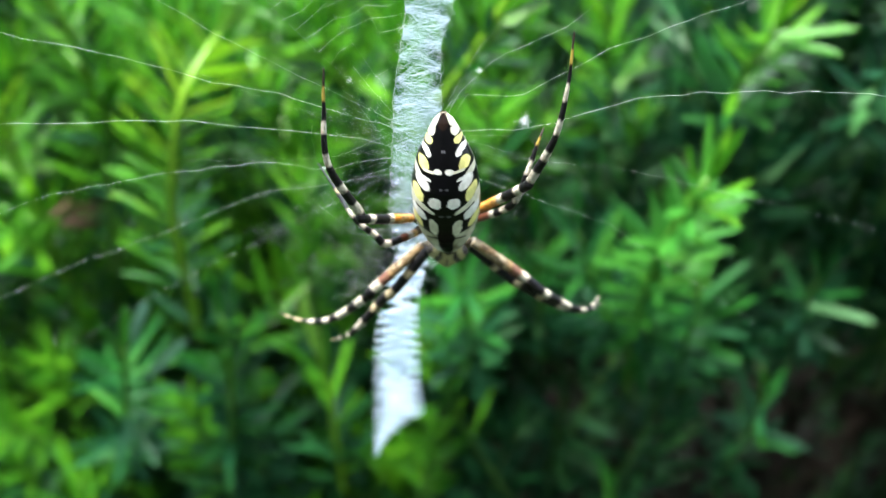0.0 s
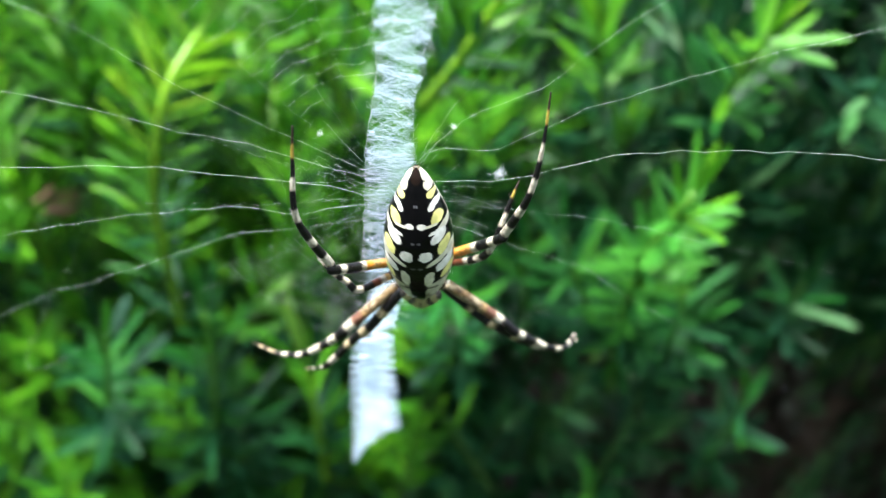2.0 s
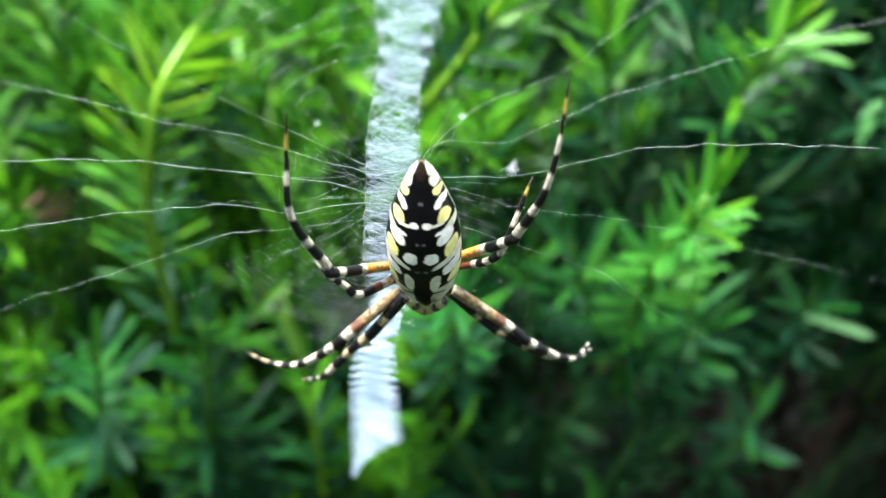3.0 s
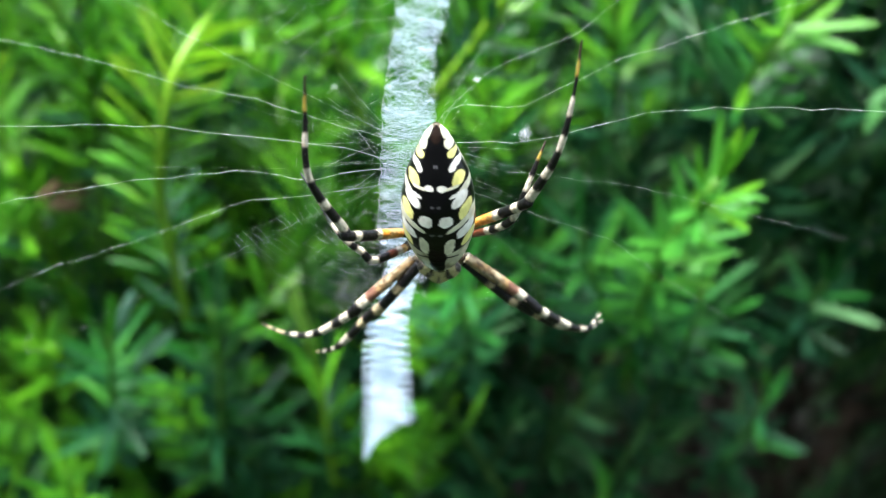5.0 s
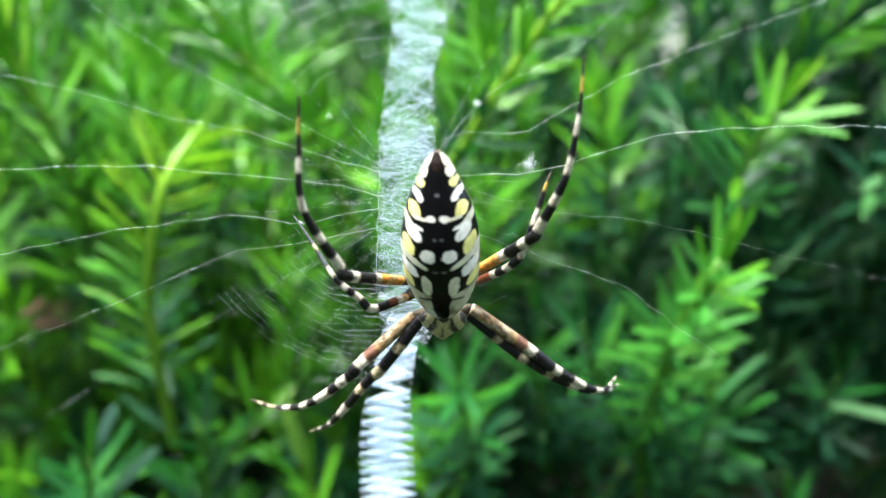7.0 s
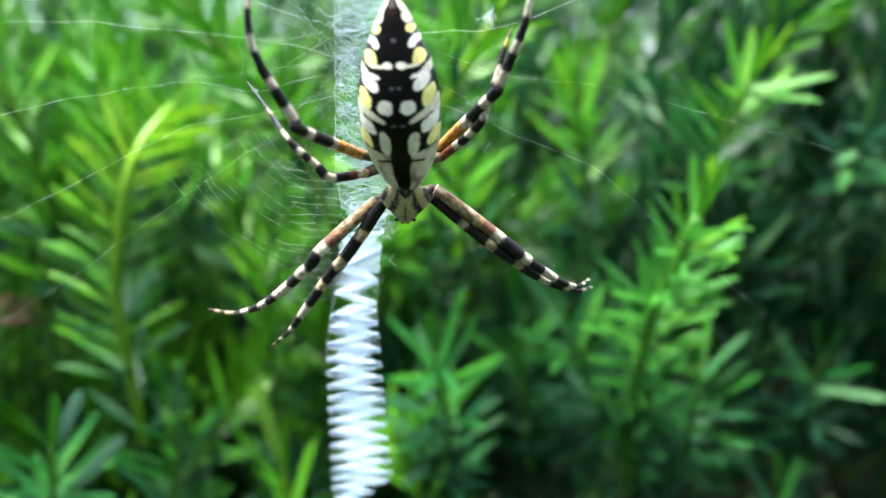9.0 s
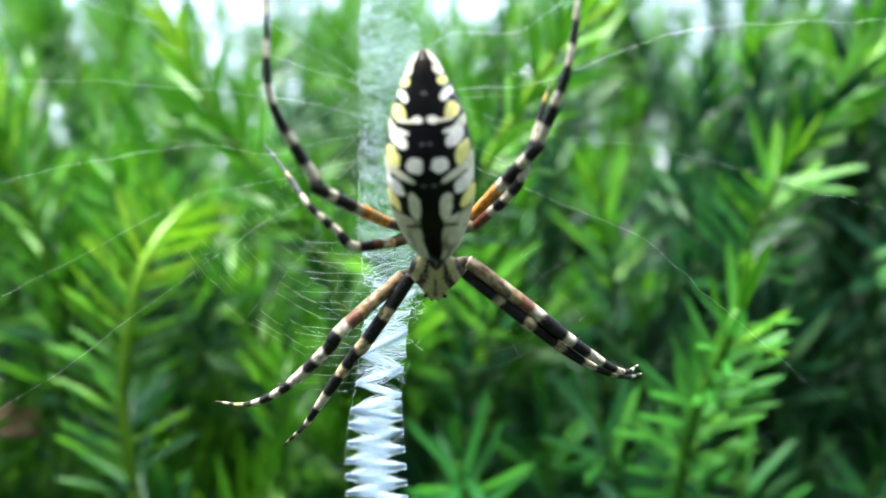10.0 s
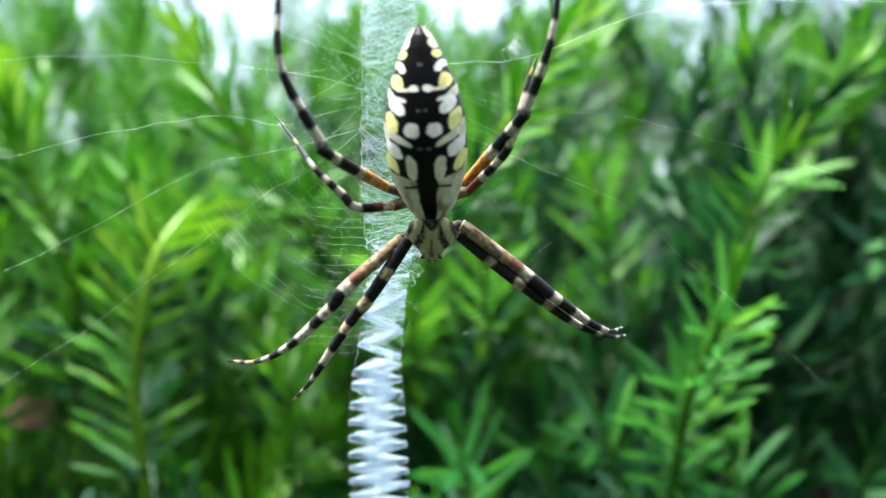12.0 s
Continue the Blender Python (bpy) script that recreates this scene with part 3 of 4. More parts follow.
def head():
    rear, nose = Vector((0.5, 103.0, 963.4)), Vector((0.0, 108.6, 959.2))
    axis = nose - rear
    along = axis.normalized()
    across = (Vector((1, 0, 0)) - along * along.x).normalized()
    back = along.cross(across)
    if back.y > 0:
        back = -back
    rows, cols = 60, 64
    verts, faces, colours = [], [], []
    for i in range(rows + 1):
        v = i / rows
        w = float(np.interp(v, [0, 0.05, 0.2, 0.4, 0.55, 0.7, 0.82, 0.93, 1.0], [0.2, 1.5, 2.7, 3.0, 2.7, 1.95, 1.5, 1.25, 0.5]))
        h = float(np.interp(v, [0, 0.1, 0.4, 0.7, 0.9, 1.0], [0.2, 1.0, 1.5, 1.7, 1.5, 0.5]))
        for k in range(cols):
            a = 2 * math.pi * k / cols
            s, up = math.sin(a), math.cos(a)
            p = rear + axis * v + across * w * s + back * h * up
            p += back * 0.12 * noise.noise(p * 1.4)
            verts.append(p * MM)
            x = abs(s) * w
            fan = math.sin(x * 3.6 - v * 9.0)
            c = Vector((0.44, 0.39, 0.20)).lerp(Vector((0.025, 0.02, 0.016)), bell((fan + 0.25) / 0.4) * bell((x - 0.6) / 0.4))
            c = c.lerp(Vector((0.05, 0.036, 0.022)), 0.85 * bell((0.30 - x) / 0.15) * bell((v - 0.30) / 0.1) * bell((0.85 - v) / 0.1))
            c = c.lerp(Vector((0.02, 0.016, 0.012)), bell((0.20 - v - 0.12 * x) / 0.06))
            colours.append(c.lerp(Vector((0.36, 0.34, 0.28)), 0.35 * bell(noise.noise(p * 2.6) * 2)))
    for i in range(rows):
        for k in range(cols):
            a, b = i * cols + k, i * cols + (k + 1) % cols
            faces.append((a, b, b + cols, a + cols))
    faces += [tuple(range(cols)), tuple(range(rows * cols, (rows + 1) * cols))[::-1]]
    ob = spider_part("cephalothorax", verts, faces, head_skin, spider, "silvery haired head shield with tan and dark stripes", colours)
    for dx, dy in ((-1.1, 0.1), (1.1, 0.1), (-0.35, 0.5), (0.35, 0.5), (-0.3, -0.3), (0.3, -0.3)):
        bm = bmesh.new()
        at = (nose - along * 0.35 + across * dx + back * (0.7 + dy)) * MM
        bmesh.ops.create_icosphere(bm, subdivisions=2, radius=0.00022, matrix=Matrix.Translation(at))
        part("eye", bm, eye_black, ob)
    for sx in (-1, 1):
        path = curve_points([(nose - along * 0.6 + across * sx * 0.8 - back * 0.3) * MM, (nose + along * 0.7 + across * sx * 1.0) * MM,
                             (nose + along * 1.3 + across * sx * 0.6 - back * 0.6) * MM], 9)
        v, f = tube(path, [0.00034, 0.00036, 0.00036, 0.00034, 0.00032, 0.0003, 0.00028, 0.0002, 0.0001], 10)
        spider_part("palp", v, f, leg_skin, spider, "short pale palp", [INK["t"]] * len(v))


head()

GIRTH = {"1": (0.74, 0.77, 0.70, 0.52, 0.30), "2": (0.72, 0.76, 0.70, 0.52, 0.30), "3": (0.52, 0.52, 0.47, 0.33, 0.20), "4": (0.64, 0.65, 0.60, 0.42, 0.24)}


def leg(code, joints, rings, seed):
    """Femur with its bristles, and four further segments as pieces of the leg."""
    rand = random.Random(seed)
    ctrl = [Vector((x, y, 960 + z)) for x, y, z in joints]
    path = curve_points(ctrl, 181)
    step = (path[1] - path[0]).length
    total = step * 180
    at = [min(range(181), key=lambda i, j=j: (path[i] - j).length) for j in ctrl]
    weight = {} if code[1] in "12" else {"b": 1.12, "w": 0.92, "t": 0.8}
    bands = [(r[0], float(r[1:]) * weight.get(r[0], 1.0)) for r in rings.split()]
    scale = total / sum(w for _, w in bands)
    edges, run = [], 0.0
    for c, w in bands:
        edges.append((run, run + w * scale, c))
        run += w * scale

    def colour(d, turn):
        d = d + 0.22 * noise.noise((math.cos(turn) * 1.3, math.sin(turn) * 1.3, d * 0.6 + seed))
        c = Vector(INK[edges[-1][2]])
        grime = 1 - 0.55 * bell(0.25 + 1.6 * noise.noise((math.cos(turn) * 2.6, math.sin(turn) * 2.6, d * 1.6 + 2 * seed)))
        for i, (a, b, k) in enumerate(edges):
            if a <= d < b:
                c = Vector(INK[k])
                if k == "p":
                    c = c.lerp(Vector((0.37, 0.31, 0.20)), bell(0.4 + 1.5 * noise.noise((math.cos(turn) * 1.6, math.sin(turn) * 1.6, d * 0.5 + seed))))
                    c = c.lerp(Vector((0.05, 0.03, 0.02)), 0.85 * bell(2.4 * noise.noise((math.cos(turn) * 1.6, math.sin(turn) * 1.6, d * 1.1 - seed)) - 0.25))
                if k == "o":
                    c = c.lerp(Vector((0.55, 0.38, 0.15)), bell(0.2 + 1.5 * noise.noise((math.cos(turn), math.sin(turn), d * 0.5 - seed))))
                if k == "w":
                    c = c.lerp(Vector((0.42, 0.27, 0.13)), 0.7 * bell(0.55 - 2.2 * (d - a) / (b - a) + 0.6 * noise.noise((math.cos(turn), math.sin(turn), d + seed))))
                # black rings carry faint bluish patches, a sheen put into the colour
                if k == "b":
                    c = c.lerp(Vector((0.03, 0.03, 0.035)), 0.3 * bell(1.8 * noise.noise((math.cos(turn) * 2, math.sin(turn) * 2, d * 1.7 + seed))))
                soft = 0.18
                if b - d < soft and i + 1 < len(edges):
                    c = c.lerp(Vector(INK[edges[i + 1][2]]), 0.5 * (1 - (b - d) / soft))
                elif d - a < soft and i:
                    c = c.lerp(Vector(INK[edges[i - 1][2]]), 0.5 * (1 - (d - a) / soft))
                return c * grime
        return c * grime

    whole = None
    girth = GIRTH[code[1]]
    for n, name in enumerate(("leg", "patella", "tibia", "metatarsus", "tarsus")):
        a, b = max(0, at[n] - 1), min(180, max(at[n + 1], at[n] + 3) + 1)
        pts = path[a:b + 1]
        r0, r1 = girth[n], girth[n + 1] if n < 4 else girth[4] * 0.45
        radii = []
        for i in range(len(pts)):
            t = i / (len(pts) - 1)
            r = r0 + (r1 - r0) * t
            end = min(i, len(pts) - 1 - i) * step
            radii.append(r * (1 + 0.08 * math.sin(math.pi * t) - 0.05 * math.exp(-(end / 0.25) ** 2)))
        sides = 16
        v, f = tube(pts, radii, sides)
        colours = [colour(step * (a + i // sides), 2 * math.pi * (i % sides) / sides) for i in range(len(v))]
        v = [p * MM for p in v]
        label = {"leg": "black and pale ringed jointed leg" if code[1] in "23" else "orange thighed leg with black and white rings"}.get(name, "")
        ob = spider_part(name, v, f, leg_skin, whole or spider, label, colours)
        if whole is None:
            whole = ob
        else:
            ob.matrix_parent_inverse = Matrix.Identity(4)
        hairs = []
        for _ in range(int(len(pts) * 0.9)):
            i = rand.randrange(len(pts) - 1)
            d = (pts[i + 1] - pts[i]).normalized()
            out = Matrix.Rotation(rand.uniform(0, 6.28), 3, d) @ d.orthogonal().normalized()
            root = pts[i] + out * radii[i] * 0.95
            end = root + (out * 0.8 + d * 0.7) * rand.uniform(0.3, 0.75)
            hairs.append(tube([root * MM, (root * 0.5 + end * 0.5 + d * 0.03) * MM, end * MM], [0.000026, 0.00002, 0.000005], 3, False))
        if name in ("leg", "tibia", "metatarsus"):
            hv, hf = joined(hairs)
            h = link_mesh("bristles", hv, hf, bristle_skin, whole)
            tagged(h, kind="stuff")


def limb(code, joints, rings, seed):
    """A leg with its coxa: joints in millimetres (height over 0.96 m), and the rings along it from the body outwards."""
    side = -1 if code[0] == "L" else 1
    leg(code, joints, rings, seed)
    x, y, z = joints[0]
    hip = Vector((0.3 + side * 1.2, 107.2, 961.8 if code[1] in "12" else 966.3))
    knee = Vector((x, y, 960 + z))
    v, f = tube([hip * MM, (hip.lerp(knee, 0.5) + Vector((0, 0.5, 0))) * MM, knee * MM], [0.0009, 0.0008, 0.0006], 12)
    shade = [Vector(INK["t"]).lerp(Vector(INK["d"]), bell(0.5 + 1.4 * noise.noise(p * 900))) * 0.5 for p in v]
    spider_part("coxa", v, f, leg_skin, spider, "", shade)


limb("L4", [(-4.8, 103.6, 7.1), (-9.9, 94.4, 10), (-10.6, 93.7, 11.3), (-13.7, 90.6, 18.2), (-13.8, 90.1, 25.2), (-13.6, 90, 29.7)], "o4.8 w1.0 b2.8 w1.2 b2.0 w1.8 b1.9 w1.2 b2.6 w1.6 b2.2 w1.6 b2.0 y1.6 d2.0", 3)
limb("L3", [(-4.2, 104, 4.9), (-7.8, 99.9, 4.6), (-9.3, 99, 6.1), (-12, 98.2, 8.8), (-15, 99.8, 12.8), (-17.2, 101, 15.5)], "o0.7 w1.1 r1.3 b1.6 w1.3 b1.2 w1.1 b0.9 w0.8 b1.1 w1.4 g2.2 t1.0 g4.0", 4)
limb("L1", [(-3.6, 108.6, 1.2), (-10.6, 106.2, -4.9), (-12, 106.8, -6.7), (-17.9, 109.2, -11.7), (-23.4, 113.2, -14.2), (-28.2, 116.2, -14.4)], "p6.0 m1.6 w1.3 b2.5 w1.5 b1.7 w2.4 b1.6 w1.4 b2.1 w1.6 b1.4 t1.7 d0.9 t1.0 d1.3", 5)
limb("L2", [(-2.6, 107.4, 1.1), (-8, 108.5, -6.3), (-9.7, 109.4, -8.1), (-14.3, 111.5, -14.2), (-16.7, 114.1, -17.2), (-20.4, 118.9, -20.6)], "b3.6 t1.2 b2.6 t1.3 b2.4 t1.1 b2.4 w1.9 b2.0 w1.0 b2.2 w1.0 b1.4 t0.9 d1.0", 6)
limb("R4", [(4.5, 106.5, 7.7), (10.6, 98.7, 13.5), (11.4, 97.9, 14.8), (13.9, 95.2, 20.9), (15, 94.3, 27.4), (15.4, 94.6, 33.8)], "o5.4 w1.4 b2.4 w1.4 b2.0 w1.8 b1.9 w1.4 b2.3 w2.0 b2.1 w2.2 b2.0 y1.6 d2.0", 7)
limb("R3", [(4.8, 106, 6.6), (8.3, 101.6, 9.5), (9.9, 100.2, 11.8), (11.2, 99.8, 16), (12.3, 100.2, 19.5), (12.9, 100.8, 21)], "r3.0 w1.3 b1.4 w1.4 b1.6 w2.0 b2.2 w2.2 b1.9 y1.1 d1.4", 8)
limb("R1", [(3.8, 107, 2.7), (12.1, 109.3, -4), (14.8, 109.8, -6.3), (19.6, 112.4, -9.9), (22.5, 114.9, -11.3), (24.8, 119.4, -11.2)], "p6.3 m1.6 w1.2 b2.9 w1.1 b2.1 w2.0 b2.0 w1.3 b2.0 w0.9 d1.1 w0.9", 9)
limb("R2", [(3.4, 108.6, 1.5), (9.6, 108.9, -3.7), (11.4, 109.6, -5.2), (17.5, 112.5, -9.8), (22.4, 115.8, -12.0), (25.2, 119.4, -12.3)], "b4.2 t1.0 b3.0 t1.3 b3.2 t1.3 b2.8 w1.8 b2.4 t1.1 b2.6 w1.0 d1.2 w0.7", 10)

# ---- web ----
web = thing("orb_web", "orb web of fine white silk strung before the hedge", "spider web", (0, 0.105, 0.97))
WEB_HOLD = Matrix.Translation(-Vector(web.location))


def on_web(x, z, lift=0.0):
    """A place on the web's leaning plane, which is drawn further back below the hub: millimetres across and over 0.96 m."""
    return Vector((x, 110.7 + 0.084 * x - (0.527 if z > 0 else 0.74) * z + lift, 960 + z)) * MM


def web_part(name, verts, faces, material, label="", stuff=False, parent=None):
    ob = link_mesh(name, verts, faces, material, parent or web, label)
    if not parent:
        ob.matrix_parent_inverse = WEB_HOLD
    return tagged(ob, kind="stuff") if stuff else ob


def thread(points, radius, rand, wave=0.12, thin=1.0):
    """A silk line with small kinks."""
    path = curve_points(points, max(12, 8 * len(points)))
    out = []
    for i, p in enumerate(path):
        k = 0 if i in (0, len(path) - 1) else wave
        out.append(p + Vector((rand.uniform(-k, k), rand.uniform(-k, k), rand.uniform(-k, k))) * MM)
    count = len(out)
    return tube(out, [radius * min(1, thin + (1 - thin) * 2.0 * i / count) for i in range(count)], 4, False)


rand = random.Random(5)
HUB = (-2.0, 17.5)


def long_line(pts, radius):
    """A line from the hub along places on the web and on into the hedge."""
    (x0, z0), (x1, z1) = pts[0], pts[1]
    run = 30 / math.hypot(x0 - x1, z0 - z1)
    out = on_web(x0 + (x0 - x1) * run, z0 + (z0 - z1) * run)
    low = z0 < 12 and x0 > 0
    far = out + (out - on_web(x0, z0)) * (1 if low else 2) + Vector((0, 0 if low else 0.09, 0))
    ctrl = [far, out] + [on_web(x, z) for x, z in pts] + [on_web(HUB[0] + rand.uniform(-2, 2), HUB[1] + rand.uniform(-2, 2))]
    v, f = thread(ctrl, radius * 0.66 * MM, rand, 0.2, 0.12 if low else 0.35)
    web_part("radial_thread", v, f, silk)


long_line([(-43.4, 44.0), (-34.4, 39.3), (-29.9, 35.8), (-20, 29.5), (-7, 22)], 0.0104)
long_line([(-52.3, 33.4), (-39.0, 30.7), (-27.4, 27.1), (-21.8, 26.1), (-17.6, 24.8), (-7, 21)], 0.0136)
long_line([(-57.9, 21.5), (-35.4, 21.8), (-25.0, 21.1), (-17.5, 20.4), (-8, 18.5)], 0.0168)
long_line([(-65.2, 6.4), (-52.6, 10.7), (-37.9, 13.7), (-27.9, 15.2), (-21.4, 15.6), (-16.8, 14.4), (-8, 16.5)], 0.0168)
long_line([(-54.4, -2.0), (-38.5, 4.5), (-25.5, 10.4), (-17.2, 11.7), (-8, 14)], 0.0135)
long_line([(-47, -10), (-30, 0.5), (-19, 7.2), (-9, 12.5)], 0.0085)
long_line([(-38, -22), (-24, -5), (-15, 4.5), (-8, 11)], 0.0028)
long_line([(32.5, 49.1), (22.2, 41.9), (15.4, 35.3), (10.1, 32.4), (4.1, 28.5), (1, 24)], 0.0136)
long_line([(18.4, 48.8), (15.2, 44.9), (9.3, 38.3), (3, 29)], 0.0050)
long_line([(52.7, 43.5), (36.6, 38.4), (27.1, 34.7), (17.1, 30.3), (11.6, 26.6), (8.7, 25.4), (4.5, 25.8), (0.4, 24.1)], 0.0168)
long_line([(61.7, 25.3), (46.7, 26.2), (29.1, 25.9), (19.5, 23.7), (15.1, 21.8), (9.7, 20.7), (0.4, 20.6)], 0.0168)
long_line([(36, 11.5), (25.2, 14.4), (15.5, 15.5), (8.5, 16.4), (3, 17.4)], 0.0065)
long_line([(31, -1), (24.0, 4.6), (19.5, 6.8), (15.5, 8.3), (7, 12)], 0.010)
long_line([(34, -22), (22, -9), (12, 1), (4, 10)], 0.0035)
long_line([(24, -36), (14, -17), (6, -2), (1, 8)], 0.0035)

# edges of the two silk bands, from top to bottom
UPPER_L = [(-3.0, 62.0), (-3.1, 48.4), (-4.2, 41.7), (-4.2, 35.8), (-5.4, 30.0), (-6.4, 24.5), (-7.3, 15.2), (-8.2, 7.0), (-8.2, 0.0)]
UPPER_R = [(5.7, 62.0), (4.0, 48.5), (2.7, 44.6), (2.2, 41.9), (1.0, 35.9), (-0.3, 31.8), (-0.4, 25.5), (-0.6, 15.0), (-1.2, 0.0)]
LOWER_L = [(-7.2, 0.0), (-9.2, -5.5), (-10.9, -12.5), (-12.6, -18.0), (-14.3, -26.0), (-15.3, -34.0), (-16.3, -42.0), (-17.8, -55.0), (-20.6, -78.0)]
LOWER_R = [(-2.4, 0.0), (-4.1, -7.0), (-5.5, -15.8), (-5.7, -24.0), (-6.0, -32.0), (-6.4, -42.0), (-6.4, -54.8), (-10.8, -59.5), (-15.5, -67.0), (-20.2, -78.5)]


def edge_at(edge, z):
    e = edge[::-1]
    return float(np.interp(z, [p[1] for p in e], [p[0] for p in e]))


def zigzag(left, right, turns, fibres, belly, radius, rand):
    """A ribbon laid to and fro: each stroke is a sheaf of fibres, gathered where it turns and spread between the turns."""
    pieces = []
    for i in range(len(turns) - 1):
        a, b = (left, right) if i % 2 else (right, left)
        lift = rand.uniform(-0.25, 0.25)
        wide = belly * rand.uniform(0.7, 1.3)
        for _ in range(int(fibres * rand.uniform(0.75, 1.25))):
            za, zb = turns[i] + rand.gauss(0, 0.22), turns[i + 1] + rand.gauss(0, 0.22)
            xa, xb = edge_at(a, za), edge_at(b, zb)
            inside = (xb - xa) * 0.08
            xa, xb = xa + inside * rand.random() ** 3, xb - inside * rand.random() ** 3
            bulge, deep = rand.gauss(0, wide), rand.gauss(0, 0.3)
            pts = []
            for k in range(6):
                t = k / 5
                pts.append(on_web(xa + (xb - xa) * t, za + (zb - za) * t + bulge * math.sin(math.pi * t) + rand.gauss(0, 0.03), (lift + deep) * math.sin(math.pi * t)))
            pieces.append(tube(pts, [radius * MM * rand.uniform(0.5, 1.4)] * 6, 3, False))
    return pieces


def turning(top, bottom, pitch, rand):
    z = [top]
    while z[-1] > bottom:
        z.append(z[-1] - pitch * rand.uniform(0.72, 1.3))
    return z


def lace(left, right, top, bottom, count, radius, rand, slope=0.3):
    """Short curved fibres that cross one another between the two edges."""
    pieces = []
    for _ in range(count):
        z = rand.uniform(bottom, top)
        t = rand.random()
        a, b = edge_at(left, z) + 0.7 * abs(math.sin(z * 1.15)), edge_at(right, z) - 0.7 * abs(math.sin(z * 1.15 + 0.9))
        x, run, tilt, bow = a + (b - a) * t, rand.uniform(1.0, 4.5), rand.gauss(0, slope), rand.gauss(0, 0.9)
        pts = []
        for k in range(6):
            u = k / 5 - 0.5
            px = min(max(x + run * u, a - 0.2), b + 0.2)
            pts.append(on_web(px, z + tilt * run * u + bow * (0.25 - u * u) + rand.gauss(0, 0.05), rand.uniform(-0.25, 0.25)))
        pieces.append(tube(pts, [radius * MM * rand.uniform(0.5, 1.5)] * 6, 3, False))
    return pieces


def sheaves(left, right, top, bottom, pitch, fibres, tight, fan, radius, rand):
    """Sheaves of fibres that spring from points on one edge and spread towards the other."""
    pieces = []
    z, from_left = top, True
    while z > bottom:
        near, far = (left, right) if from_left else (right, left)
        fall = rand.choice((-0.7, 1, 1)) * rand.uniform(0.5, 1.5) * pitch
        for _ in range(int(fibres * rand.uniform(0.5, 1.4))):
            za, zb = z + rand.gauss(0, tight), z - fall + rand.gauss(0, fan)
            a, b = edge_at(near, za), edge_at(far, zb)
            reach = rand.choice((1.0, 1.0, rand.uniform(0.4, 0.95)))
            bow = rand.gauss(0, 0.35)
            pts = [on_web(a + (b - a) * reach * k / 5, za + (zb - za) * reach * (k / 5) ** 1.3 + bow * math.sin(math.pi * k / 5), rand.gauss(0, 0.1)) for k in range(6)]
            pieces.append(tube(pts, [radius * MM * rand.uniform(0.5, 1.4)] * 6, 3, False))
        z -= pitch * rand.uniform(0.6, 1.5)
        from_left = not from_left
    return pieces


v, f = joined(zigzag(LOWER_L, LOWER_R, turning(-16.0, -37.0, 1.25, rand), 104, 0.6, 0.013, rand)
              + zigzag(LOWER_L, LOWER_R, turning(-37.0, -77.0, 1.75, rand), 84, 0.5, 0.013, rand) + lace(LOWER_L, LOWER_R, -15.0, -77.0, 160, 0.007, rand, 0.12))
web_part("silk_band", v, f, band_silk, "broad white zigzag silk ribbon below the hub")
v, f = joined(zigzag(LOWER_L, LOWER_R, turning(-6.0, -16.8, 2.1, rand), 60, 0.5, 0.012, rand) + lace(LOWER_L, LOWER_R, 1.0, -12.0, 420, 0.010, rand, 0.3)
              + sheaves(LOWER_L, LOWER_R, 0.0, -9.0, 1.1, 20, 0.25, 0.9, 0.010, rand))
web_part("silk_band", v, f, band_silk, "loose lacy white silk near the hub")
v, f = joined(zigzag(UPPER_L, UPPER_R, turning(63.0, 33.0, 1.15, rand), 26, 0.75, 0.0085, rand) + zigzag(UPPER_L, UPPER_R, turning(34.0, 22.0, 1.3, rand), 15, 0.8, 0.0065, rand)
              + sheaves(UPPER_L, UPPER_R, 62.0, 24.0, 1.6, 5, 0.3, 1.0, 0.010, rand) + lace(UPPER_L, UPPER_R, 62.0, 22.0, 420, 0.008, rand, 0.8))
web_part("silk_band", v, f, band_silk, "gauzy white zigzag silk ribbon above the hub")
v, f = joined(lace(UPPER_L, UPPER_R, 25.0, -1.0, 800, 0.005, rand, 0.6) + zigzag(UPPER_L, UPPER_R, turning(25.0, -1.0, 1.4, rand), 13, 0.8, 0.0055, rand))
web_part("silk_band", v, f, band_silk, "thin veil of silk behind the body")
curls = []
for _ in range(420):
    z = rand.uniform(2, 60)
    t = rand.choice((rand.uniform(-0.04, 0.14), rand.uniform(0.86, 1.04), rand.random()))
    x = edge_at(UPPER_L, z) * (1 - t) + edge_at(UPPER_R, z) * t
    p = [on_web(x + rand.gauss(0, 0.4), z + rand.gauss(0, 0.5), rand.uniform(-0.3, 0.3)) for _ in range(4)]
    curls.append(tube(curve_points(p, 8), [rand.uniform(0.004, 0.010) * MM] * 8, 3, False))
v, f = joined(curls)
web_part("loose_silk", v, f, silk, "curled loose fibres along the ribbon", True)
for edge, radius in ((UPPER_L, 0.016), (UPPER_R, 0.008), (LOWER_L[:5], 0.010), (LOWER_R[:4], 0.008)):
    v, f = thread([on_web(x, z) for x, z in edge], radius * MM, rand, 0.14)
    web_part("radial_thread", v, f, silk)

